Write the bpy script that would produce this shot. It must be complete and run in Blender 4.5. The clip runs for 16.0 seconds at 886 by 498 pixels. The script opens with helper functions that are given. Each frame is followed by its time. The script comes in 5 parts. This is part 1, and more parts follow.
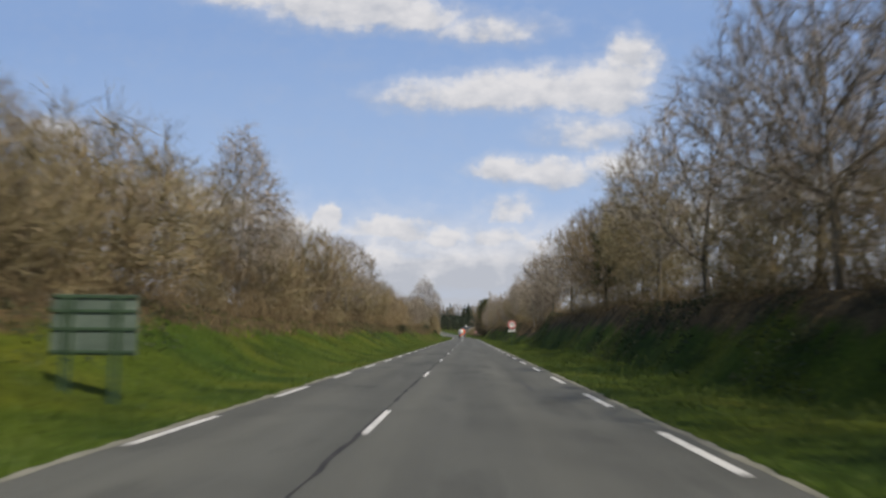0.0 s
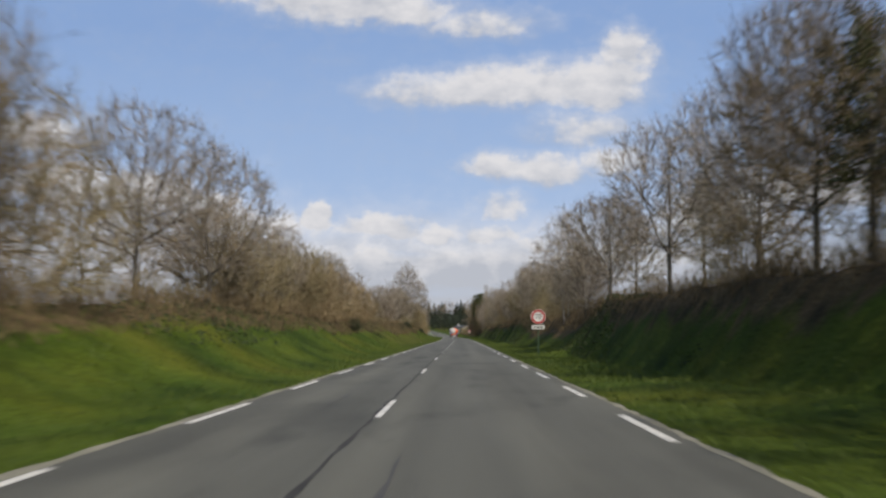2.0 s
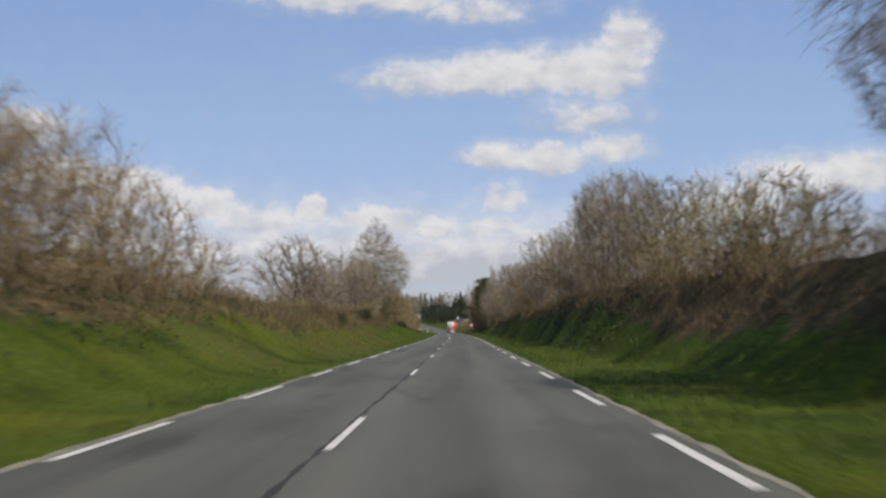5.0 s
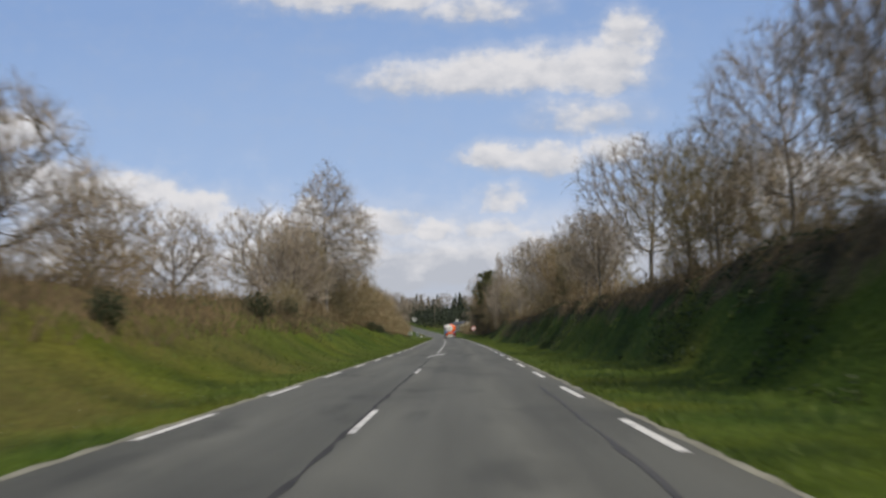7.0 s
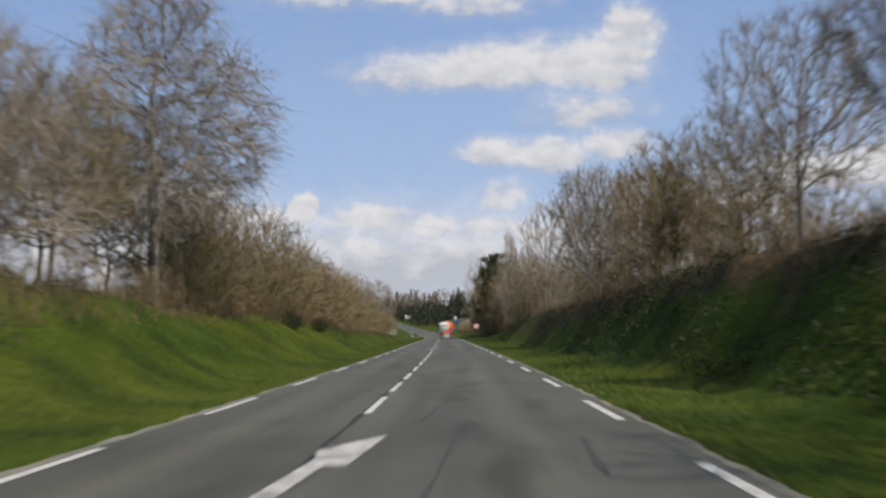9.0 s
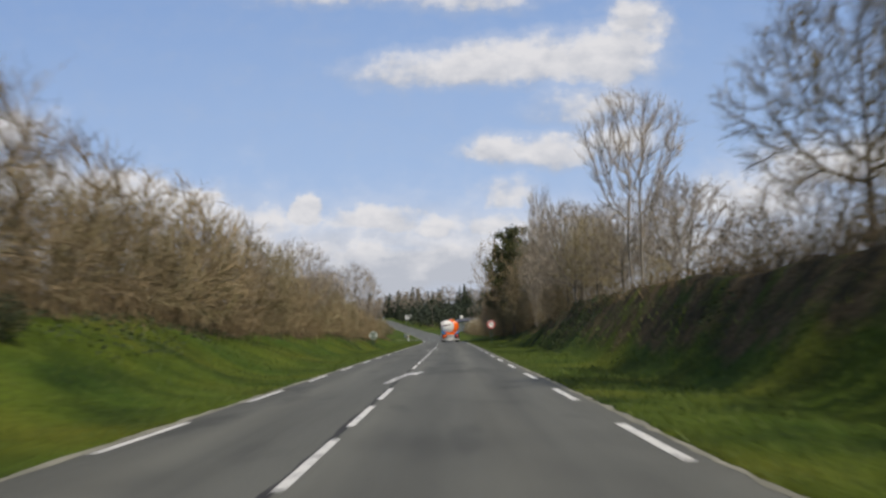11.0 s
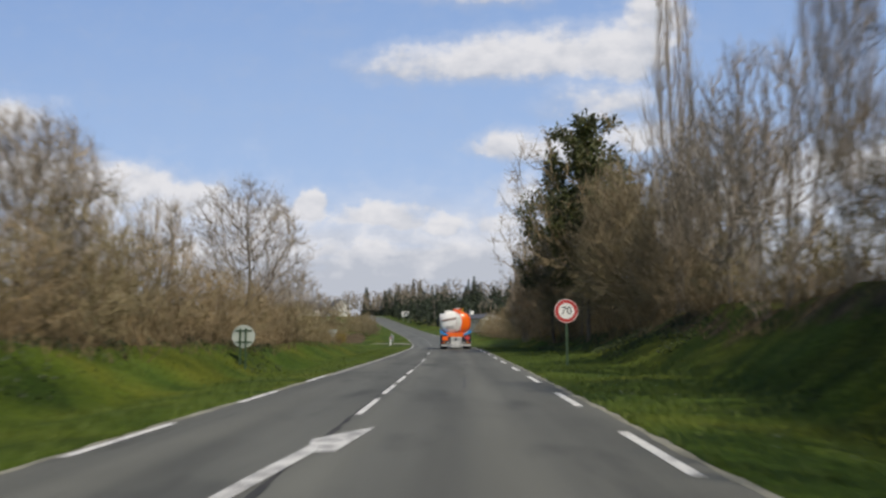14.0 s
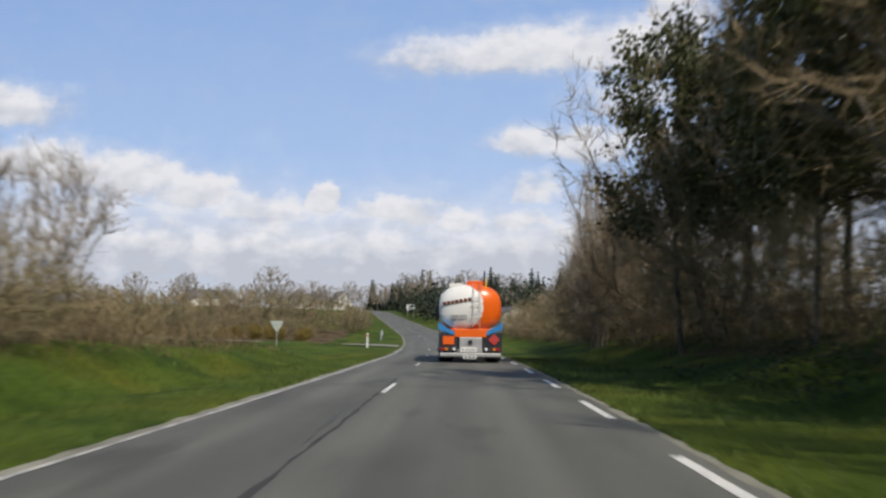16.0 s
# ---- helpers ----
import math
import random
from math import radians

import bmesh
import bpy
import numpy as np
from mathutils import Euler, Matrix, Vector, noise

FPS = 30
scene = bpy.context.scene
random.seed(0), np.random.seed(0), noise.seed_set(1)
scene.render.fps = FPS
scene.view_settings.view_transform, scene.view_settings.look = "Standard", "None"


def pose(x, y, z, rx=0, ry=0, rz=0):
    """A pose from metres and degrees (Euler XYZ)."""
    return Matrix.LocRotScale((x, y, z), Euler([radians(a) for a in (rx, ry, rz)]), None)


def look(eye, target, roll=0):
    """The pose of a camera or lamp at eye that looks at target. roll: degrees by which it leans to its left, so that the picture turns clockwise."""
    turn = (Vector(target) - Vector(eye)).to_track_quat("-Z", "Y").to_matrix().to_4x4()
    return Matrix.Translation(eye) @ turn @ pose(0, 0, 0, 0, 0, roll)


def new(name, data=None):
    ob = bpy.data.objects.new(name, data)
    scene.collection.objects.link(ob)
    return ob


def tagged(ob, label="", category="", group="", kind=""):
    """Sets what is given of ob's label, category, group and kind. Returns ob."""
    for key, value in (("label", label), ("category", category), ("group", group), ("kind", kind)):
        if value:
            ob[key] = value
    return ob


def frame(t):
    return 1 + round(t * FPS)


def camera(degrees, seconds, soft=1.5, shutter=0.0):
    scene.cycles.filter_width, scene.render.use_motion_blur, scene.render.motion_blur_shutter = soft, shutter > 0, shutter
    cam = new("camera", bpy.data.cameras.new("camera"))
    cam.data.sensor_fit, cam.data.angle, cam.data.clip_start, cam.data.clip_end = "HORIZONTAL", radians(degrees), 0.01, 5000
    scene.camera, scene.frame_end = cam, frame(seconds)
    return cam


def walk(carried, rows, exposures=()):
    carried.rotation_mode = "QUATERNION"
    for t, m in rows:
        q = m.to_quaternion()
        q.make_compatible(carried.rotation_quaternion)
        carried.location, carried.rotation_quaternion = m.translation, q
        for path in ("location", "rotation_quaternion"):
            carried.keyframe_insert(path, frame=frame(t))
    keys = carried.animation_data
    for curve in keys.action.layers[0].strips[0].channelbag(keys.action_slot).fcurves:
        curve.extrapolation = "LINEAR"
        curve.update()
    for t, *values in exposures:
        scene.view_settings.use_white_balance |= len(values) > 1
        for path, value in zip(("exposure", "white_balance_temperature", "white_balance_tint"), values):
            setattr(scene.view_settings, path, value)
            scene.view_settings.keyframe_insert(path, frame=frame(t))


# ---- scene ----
import collections

# ------------------------------------------------------------------ the road's line
# heading of the road, degrees to the left of +Y, along its length in metres
HEAD_S = [-600, 130, 175, 220, 265, 310, 350, 390, 430, 560, 4000]
HEAD_A = [0, 0, 0.02, 1.07, 0.91, 1.51, 4.0, 8.0, 9.0, 10.0, 10.0]
LINE_S = np.arange(-600.0, 3200.0, 1.0)
LINE_A = np.radians(np.interp(LINE_S, HEAD_S, HEAD_A))
LINE_X = np.cumsum(-np.sin(LINE_A))
LINE_Y = np.cumsum(np.cos(LINE_A))
LINE_X -= np.interp(0, LINE_S, LINE_X)
LINE_Y -= np.interp(0, LINE_S, LINE_Y)


def plan(s, l):
    """World x, y of the place s metres along the road and l metres to the right of its reference line."""
    a = np.interp(s, LINE_S, LINE_A)
    return (np.interp(s, LINE_S, LINE_X) + l * np.cos(a), np.interp(s, LINE_S, LINE_Y) + l * np.sin(a))


def heading(s):
    return float(np.degrees(np.interp(s, LINE_S, LINE_A)))


def road_z(s):
    return np.interp(s, [-600, 320, 335, 350, 370, 420, 470, 540, 620, 900, 1500, 3200],
                     [0, 0, -0.05, 0.05, 0.3, 1.8, 3.8, 7.0, 9.5, 14, 20, 24])


# ------------------------------------------------------------------ camera
cam = camera(55.98, 16.0, soft=2.45, shutter=0.5)
EYE = 1.137
# seconds, metres along the road, metres right of the line, yaw from the road, pitch, lean
DRIVE = [
    (0, 0.00, 1.19, 1.67, 5.84, -0.54),
    (0.5, 9.19, 1.16, 1.62, 6.11, -0.49),
    (1, 18.39, 1.12, 1.37, 5.99, -0.52),
    (1.5, 27.64, 1.16, 1.28, 5.82, -0.68),
    (2, 36.92, 1.18, 1.16, 5.82, -0.47),
    (2.5, 46.17, 1.25, 0.93, 5.87, -0.46),
    (3, 55.41, 1.30, 1.13, 5.86, -0.23),
    (3.5, 64.55, 1.37, 1.06, 5.85, 0.17),
    (4, 73.71, 1.36, 1.18, 5.62, 0.22),
    (6.5, 119.76, 1.45, 1.18, 5.44, 0.25),
    (7, 129.10, 1.41, 1.16, 5.76, 0.76),
    (7.5, 138.20, 1.48, 1.30, 5.80, 0.90),
    (8, 147.01, 1.50, 1.09, 5.63, 0.69),
    (8.5, 156.15, 1.45, 1.16, 5.68, 0.87),
    (9, 165.34, 1.43, 1.04, 5.70, 0.64),
    (9.5, 174.23, 1.44, 1.09, 5.78, 1.24),
    (12, 219.45, 1.52, 0.54, 5.82, 1.31),
    (12.5, 228.47, 1.51, 0.49, 5.76, 1.30),
    (13, 237.38, 1.56, 0.42, 5.79, 1.28),
    (13.5, 246.06, 1.56, 0.41, 5.76, 0.97),
    (14, 254.67, 1.60, 1.04, 5.89, 0.51),
    (14.5, 262.94, 1.62, 1.52, 5.94, 0.63),
    (15, 271.62, 1.63, 1.86, 6.03, 0.10),
    (15.5, 280.27, 1.57, 1.72, 5.97, -0.42),
    (16, 288.91, 1.49, 1.65, 5.75, -0.69),
]
rows = []
for t, s, l, yaw, pitch, lean in DRIVE:
    x, y = plan(s, l)
    rows.append((t, pose(x, y, EYE, 90 + pitch, lean, yaw + heading(s))))
walk(cam, rows, exposures=((0, 0.02, 6720, 10), (9.5, 0.02, 6720, 10), (12, 0.04, 6670, 10), (14, 0.08, 6630, 10), (16, 0.15, 6600, 10)))

# ------------------------------------------------------------------ sky and sun
SUN_EL, SUN_AZ = 48.0, 147.0
world = bpy.data.worlds.new("sky")
scene.world = world
world.use_nodes = True
wn = world.node_tree
wn.nodes.clear()
sky = wn.nodes.new("ShaderNodeTexSky")
sky.sky_type = "NISHITA"
sky.sun_disc = False
sky.sun_elevation, sky.sun_rotation = radians(SUN_EL), radians(SUN_AZ)
sky.air_density, sky.dust_density, sky.ozone_density = 1.0, 0.6, 1.6
bg = wn.nodes.new("ShaderNodeBackground")
bg.inputs["Strength"].default_value = 0.095
wo = wn.nodes.new("ShaderNodeOutputWorld")
wn.links.new(sky.outputs[0], bg.inputs[0])
wn.links.new(bg.outputs[0], wo.inputs[0])

sun = new("sun", bpy.data.lights.new("sun", "SUN"))
sun.data.energy, sun.data.angle, sun.data.color = 3.35, radians(0.6), (1.0, 0.92, 0.79)
sv = Vector((math.cos(radians(SUN_EL)) * math.sin(radians(SUN_AZ)), math.cos(radians(SUN_EL)) * math.cos(radians(SUN_AZ)),
             math.sin(radians(SUN_EL))))
sun.matrix_world = look(sv * 200, (0, 0, 0))


# ------------------------------------------------------------------ materials
def shader(name):
    m = bpy.data.materials.new(name)
    m.use_nodes = True
    return m, m.node_tree.nodes, m.node_tree.links, m.node_tree.nodes["Principled BSDF"]


def rgb(c):
    return (c[0], c[1], c[2], 1.0)


def varied(name, a, b, scale=3.0, fine=40.0, rough=0.85, bump=0.0, metal=0.0, spread=0.25, c=None, per_object=0.0, stretch=(1, 1, 1)):
    """A surface whose colour drifts between a and b at a coarse and a fine scale, with relief."""
    m, n, k, p = shader(name)
    tc = n.new("ShaderNodeTexCoord")
    mp = n.new("ShaderNodeMapping")
    mp.inputs["Scale"].default_value = stretch
    k.new(tc.outputs["Object"], mp.inputs[0])
    big = n.new("ShaderNodeTexNoise")
    big.inputs["Scale"].default_value, big.inputs["Detail"].default_value = scale, 5
    small = n.new("ShaderNodeTexNoise")
    small.inputs["Scale"].default_value, small.inputs["Detail"].default_value = fine, 3
    k.new(mp.outputs[0], big.inputs[0])
    k.new(mp.outputs[0], small.inputs[0])
    mix = n.new("ShaderNodeMath")
    mix.operation = "MULTIPLY_ADD"
    k.new(small.outputs[0], mix.inputs[0])
    mix.inputs[1].default_value = spread * 2
    k.new(big.outputs[0], mix.inputs[2])
    ramp = n.new("ShaderNodeValToRGB")
    lo, hi = 0.32 + spread, 0.68 + spread
    ramp.color_ramp.elements[0].position, ramp.color_ramp.elements[0].color = lo, rgb(a)
    ramp.color_ramp.elements[1].position, ramp.color_ramp.elements[1].color = min(hi, 1), rgb(b)
    if c:
        e = ramp.color_ramp.elements.new((lo + min(hi, 1)) / 2)
        e.color = rgb(c)
    k.new(mix.outputs[0], ramp.inputs[0])
    out = ramp.outputs[0]
    if per_object:
        oi = n.new("ShaderNodeObjectInfo")
        hsv = n.new("ShaderNodeHueSaturation")
        mr = n.new("ShaderNodeMapRange")
        mr.inputs["To Min"].default_value, mr.inputs["To Max"].default_value = 1 - per_object, 1 + per_object
        k.new(oi.outputs["Random"], mr.inputs[0])
        k.new(mr.outputs[0], hsv.inputs["Value"])
        k.new(out, hsv.inputs["Color"])
        out = hsv.outputs[0]
    k.new(out, p.inputs["Base Color"])
    p.inputs["Roughness"].default_value, p.inputs["Metallic"].default_value = rough, metal
    if bump:
        bm_ = n.new("ShaderNodeBump")
        bm_.inputs["Strength"].default_value, bm_.inputs["Distance"].default_value = bump, 0.02
        k.new(mix.outputs[0], bm_.inputs["Height"])
        k.new(bm_.outputs[0], p.inputs["Normal"])
    return m


def islands(name, a, b, rough=0.8, sheen=0.0):
    """Leaves and blades: every one with its own shade between a and b."""
    m, n, k, p = shader(name)
    g = n.new("ShaderNodeNewGeometry")
    tc = n.new("ShaderNodeTexCoord")
    no = n.new("ShaderNodeTexNoise")
    no.inputs["Scale"].default_value = 0.35
    k.new(tc.outputs["Object"], no.inputs[0])
    ad = n.new("ShaderNodeMath")
    ad.operation = "MULTIPLY_ADD"
    k.new(g.outputs["Random Per Island"], ad.inputs[0])
    ad.inputs[1].default_value = 0.5
    k.new(no.outputs[0], ad.inputs[2])
    ramp = n.new("ShaderNodeValToRGB")
    ramp.color_ramp.elements[0].position, ramp.color_ramp.elements[0].color = 0.4, rgb(a)
    ramp.color_ramp.elements[1].position, ramp.color_ramp.elements[1].color = 1.0, rgb(b)
    k.new(ad.outputs[0], ramp.inputs[0])
    k.new(ramp.outputs[0], p.inputs["Base Color"])
    p.inputs["Roughness"].default_value = rough
    return m


def asphalt_material():
    m, n, k, p = shader("asphalt")
    tc = n.new("ShaderNodeTexCoord")
    uv = tc.outputs["UV"]          # u across, v along the road, metres

    def tex(scale, stretch, detail=4):
        mp = n.new("ShaderNodeMapping")
        mp.inputs["Scale"].default_value = stretch
        k.new(uv, mp.inputs[0])
        t_ = n.new("ShaderNodeTexNoise")
        t_.inputs["Scale"].default_value, t_.inputs["Detail"].default_value = scale, detail
        k.new(mp.outputs[0], t_.inputs[0])
        return t_.outputs[0]

    def ramped(src, p0, c0, p1, c1):
        r = n.new("ShaderNodeValToRGB")
        r.color_ramp.elements[0].position, r.color_ramp.elements[0].color = p0, rgb(c0)
        r.color_ramp.elements[1].position, r.color_ramp.elements[1].color = p1, rgb(c1)
        k.new(src, r.inputs[0])
        return r.outputs[0]

    def times(a, b):
        x = n.new("ShaderNodeMix")
        x.data_type, x.blend_type = "RGBA", "MULTIPLY"
        x.inputs["Factor"].default_value = 1
        k.new(a, x.inputs["A"])
        k.new(b, x.inputs["B"])
        return x.outputs["Result"]
    base = ramped(tex(1.0, (1.1, 0.06, 1)), 0.35, (0.097, 0.0985, 0.084), 0.68, (0.139, 0.1415, 0.121))
    grain = ramped(tex(60.0, (1, 1, 1), 2), 0.3, (0.72, 0.72, 0.72), 0.7, (1.25, 1.25, 1.25))
    patch = ramped(tex(0.35, (1, 0.5, 1), 3), 0.30, (0.72, 0.72, 0.73), 0.48, (1, 1, 1))
    # wheel tracks, polished a little paler
    su = n.new("ShaderNodeSeparateXYZ")
    k.new(uv, su.inputs[0])
    wv = n.new("ShaderNodeMath")
    wv.operation = "SINE"
    ph = n.new("ShaderNodeMath")
    ph.operation = "MULTIPLY_ADD"
    k.new(su.outputs[0], ph.inputs[0])
    ph.inputs[1].default_value, ph.inputs[2].default_value = 3.7, 0.3
    k.new(ph.outputs[0], wv.inputs[0])
    drift = n.new("ShaderNodeMath")
    drift.operation = "MULTIPLY"
    k.new(wv.outputs[0], drift.inputs[0])
    k.new(tex(0.5, (0.4, 0.12, 1), 3), drift.inputs[1])
    track = ramped(drift.outputs[0], 0.0, (0.95, 0.95, 0.96), 0.6, (1.13, 1.12, 1.11))
    stain = ramped(tex(0.9, (1, 0.28, 1), 5), 0.30, (0.66, 0.66, 0.67), 0.42, (1, 1, 1))
    k.new(times(times(times(base, grain), times(patch, stain)), track), p.inputs["Base Color"])
    p.inputs["Roughness"].default_value = 0.82
    b = n.new("ShaderNodeBump")
    b.inputs["Strength"].default_value, b.inputs["Distance"].default_value = 0.4, 0.01
    k.new(tex(90.0, (1, 1, 1), 2), b.inputs["Height"])
    k.new(b.outputs[0], p.inputs["Normal"])
    return m


def paint_material(name="road_paint", bare=0.32, whole=0.46, white=(0.72, 0.71, 0.67)):
    """White road paint, worn through in places."""
    m, n, k, p = shader(name)
    tc = n.new("ShaderNodeTexCoord")
    no = n.new("ShaderNodeTexNoise")
    no.inputs["Scale"].default_value, no.inputs["Detail"].default_value = 4.0, 8
    k.new(tc.outputs["Object"], no.inputs[0])
    r = n.new("ShaderNodeValToRGB")
    r.color_ramp.elements[0].position, r.color_ramp.elements[0].color = bare, rgb((0.25, 0.24, 0.23))
    r.color_ramp.elements[1].position, r.color_ramp.elements[1].color = whole, rgb(white)
    k.new(no.outputs[0], r.inputs[0])
    k.new(r.outputs[0], p.inputs["Base Color"])
    p.inputs["Roughness"].default_value = 0.6
    return m


def ground_material():
    """Grass that gives way to last year's brown growth where the sheet's cover value rises."""
    m, n, k, p = shader("meadow")
    tc = n.new("ShaderNodeTexCoord")
    at = n.new("ShaderNodeAttribute")
    at.attribute_name = "cover"

    def tex(scale, detail=5):
        t_ = n.new("ShaderNodeTexNoise")
        t_.inputs["Scale"].default_value, t_.inputs["Detail"].default_value = scale, detail
        k.new(tc.outputs["Object"], t_.inputs[0])
        return t_.outputs[0]

    def ramp(src, *stops):
        r = n.new("ShaderNodeValToRGB")
        while len(r.color_ramp.elements) < len(stops):
            r.color_ramp.elements.new(0.5)
        for e, (q, c) in zip(r.color_ramp.elements, stops):
            e.position, e.color = q, rgb(c)
        k.new(src, r.inputs[0])
        return r.outputs[0]
    green = ramp(tex(0.45), (0.3, (0.027, 0.045, 0.004)), (0.5, (0.068, 0.093, 0.008)), (0.7, (0.098, 0.123, 0.014)))
    dry = n.new("ShaderNodeAttribute")
    dry.attribute_name = "lush"
    olive = n.new("ShaderNodeMix")
    olive.data_type, olive.blend_type = "RGBA", "MULTIPLY"
    olive.inputs["Factor"].default_value = 1
    k.new(green, olive.inputs["A"])
    olive.inputs["B"].default_value = (1.16, 0.98, 1.0, 1)
    straw = ramp(tex(0.16, 3), (0.42, (0.0, 0.0, 0.0)), (0.62, (1.0, 1.0, 1.0)))
    sere = n.new("ShaderNodeMix")
    sere.data_type = "RGBA"
    k.new(straw, sere.inputs["Factor"])
    k.new(olive.outputs["Result"], sere.inputs["A"])
    sere.inputs["B"].default_value = (0.125, 0.098, 0.032, 1)
    fresh = n.new("ShaderNodeMix")
    fresh.data_type, fresh.blend_type = "RGBA", "MULTIPLY"
    fresh.inputs["Factor"].default_value = 1
    k.new(green, fresh.inputs["A"])
    k.new(ramp(tex(0.22, 4), (0.36, (0.66, 0.86, 0.95)), (0.52, (0.94, 1.0, 0.95)), (0.66, (1.25, 1.06, 1.0))), fresh.inputs["B"])
    pick = n.new("ShaderNodeMix")
    pick.data_type = "RGBA"
    k.new(dry.outputs["Fac"], pick.inputs["Factor"])
    k.new(sere.outputs["Result"], pick.inputs["A"])
    k.new(fresh.outputs["Result"], pick.inputs["B"])
    green = pick.outputs["Result"]
    brown = ramp(tex(0.9), (0.3, (0.035, 0.03, 0.015)), (0.5, (0.10, 0.07, 0.035)), (0.72, (0.17, 0.12, 0.06)))
    fine = ramp(tex(9.0, 4), (0.3, (0.6, 0.6, 0.6)), (0.7, (1.3, 1.3, 1.3)))
    ad = n.new("ShaderNodeMath")
    ad.operation = "MULTIPLY_ADD"
    k.new(tex(0.8), ad.inputs[0])
    ad.inputs[1].default_value = 0.9
    k.new(at.outputs["Fac"], ad.inputs[2])
    edge = n.new("ShaderNodeMapRange")
    edge.inputs["From Min"].default_value, edge.inputs["From Max"].default_value = 0.85, 1.05
    k.new(ad.outputs[0], edge.inputs[0])
    mx = n.new("ShaderNodeMix")
    mx.data_type = "RGBA"
    k.new(edge.outputs[0], mx.inputs["Factor"])
    k.new(green, mx.inputs["A"])
    k.new(brown, mx.inputs["B"])
    ml = n.new("ShaderNodeMix")
    ml.data_type, ml.blend_type = "RGBA", "MULTIPLY"
    ml.inputs["Factor"].default_value = 1
    k.new(mx.outputs["Result"], ml.inputs["A"])
    k.new(fine, ml.inputs["B"])
    k.new(ml.outputs["Result"], p.inputs["Base Color"])
    p.inputs["Roughness"].default_value = 0.95
    p.inputs["Specular IOR Level"].default_value = 0.15
    b = n.new("ShaderNodeBump")
    b.inputs["Strength"].default_value, b.inputs["Distance"].default_value = 0.9, 0.08
    k.new(tex(7.0, 6), b.inputs["Height"])
    k.new(b.outputs[0], p.inputs["Normal"])
    return m


M_ASPHALT = asphalt_material()
M_PAINT = paint_material()
M_PAINT_RUBBED = paint_material("rubbed_paint", 0.40, 0.56, (0.68, 0.67, 0.63))
M_PAINT_WORN = paint_material("worn_paint", 0.42, 0.62, (0.55, 0.54, 0.49))
M_GROUND = ground_material()
M_TAR = varied("tar", (0.024, 0.024, 0.025), (0.05, 0.05, 0.048), 2, 30, rough=0.9)
M_TAR_OLD = varied("old_tar", (0.05, 0.05, 0.049), (0.085, 0.083, 0.08), 2, 30, rough=0.75)
M_GRIT = varied("gritty_edge", (0.16, 0.156, 0.12), (0.30, 0.29, 0.23), 0.9, 25, rough=0.95, bump=0.4)
M_BARK = varied("grey_bark", (0.07, 0.06, 0.048), (0.20, 0.172, 0.138), 2.5, 30, bump=0.5, stretch=(1, 1, 0.25), per_object=0.15)
M_PALEBARK = varied("pale_bark", (0.13, 0.11, 0.088), (0.33, 0.285, 0.23), 2.5, 30, bump=0.4, stretch=(1, 1, 0.25), per_object=0.1)
M_BIRCH = varied("birch_bark", (0.10, 0.085, 0.07), (0.46, 0.42, 0.37), 3.0, 18, bump=0.3, stretch=(1, 1, 1.6))
M_TWIG = varied("twigs", (0.18, 0.132, 0.072), (0.35, 0.262, 0.148), 0.5, 8, per_object=0.22)
M_TWIG_GREY = varied("grey_twigs", (0.185, 0.153, 0.12), (0.365, 0.305, 0.238), 0.5, 8, per_object=0.15)
M_SHRUB = varied("shrub_twigs", (0.167, 0.135, 0.072), (0.315, 0.256, 0.138), 0.6, 9, per_object=0.25)
M_THICKET = varied("thicket_twigs", (0.17, 0.133, 0.08), (0.325, 0.255, 0.15), 0.5, 8, per_object=0.2)
M_PALE = varied("pale_twigs", (0.25, 0.208, 0.162), (0.43, 0.36, 0.28), 0.5, 8, per_object=0.12)
M_IVY = islands("ivy_leaves", (0.016, 0.024, 0.006), (0.10, 0.108, 0.028), rough=0.55)
# bramble green set darker, so that part of the bank's shade is colour
M_SHADED_BRAMBLE = islands("shaded_bramble_leaves", (0.016, 0.028, 0.010), (0.052, 0.072, 0.024), rough=0.75)
M_GORSE = islands("evergreen_leaves", (0.012, 0.02, 0.006), (0.04, 0.055, 0.018), rough=0.7)
M_YELLOW = islands("gorse_flower", (0.09, 0.075, 0.015), (0.28, 0.19, 0.022), rough=0.7)
M_NEEDLE = islands("needles", (0.006, 0.012, 0.006), (0.03, 0.042, 0.018), rough=0.75)
M_BLADE = islands("grass_blades", (0.037, 0.067, 0.005), (0.108, 0.148, 0.016), rough=0.7)
M_BRACKEN = islands("dead_bracken", (0.045, 0.034, 0.018), (0.19, 0.137, 0.07), rough=0.9)
M_BRUSH = islands("brushwood", (0.09, 0.066, 0.034), (0.26, 0.19, 0.10), rough=0.9)
M_STEEL = varied("galvanised_steel", (0.30, 0.31, 0.30), (0.45, 0.46, 0.45), 3, 60, rough=0.55, metal=0.4)
M_SIGNBACK = varied("sign_back", (0.30, 0.34, 0.31), (0.44, 0.48, 0.44), 2, 40, rough=0.6)
M_PANELBACK = varied("panel_back", (0.07, 0.10, 0.078), (0.14, 0.18, 0.145), 2, 40, rough=0.6)
M_GREENPOST = varied("green_post", (0.02, 0.05, 0.025), (0.05, 0.09, 0.045), 3, 40, rough=0.6)
M_SIGNWHITE = varied("sign_white", (0.68, 0.68, 0.66), (0.80, 0.80, 0.78), 3, 50, rough=0.45)
M_SIGNRED = varied("sign_red", (0.42, 0.035, 0.035), (0.52, 0.06, 0.055), 3, 50, rough=0.45)
M_BLACK = varied("black_print", (0.012, 0.012, 0.013), (0.03, 0.03, 0.03), 3, 50, rough=0.5)


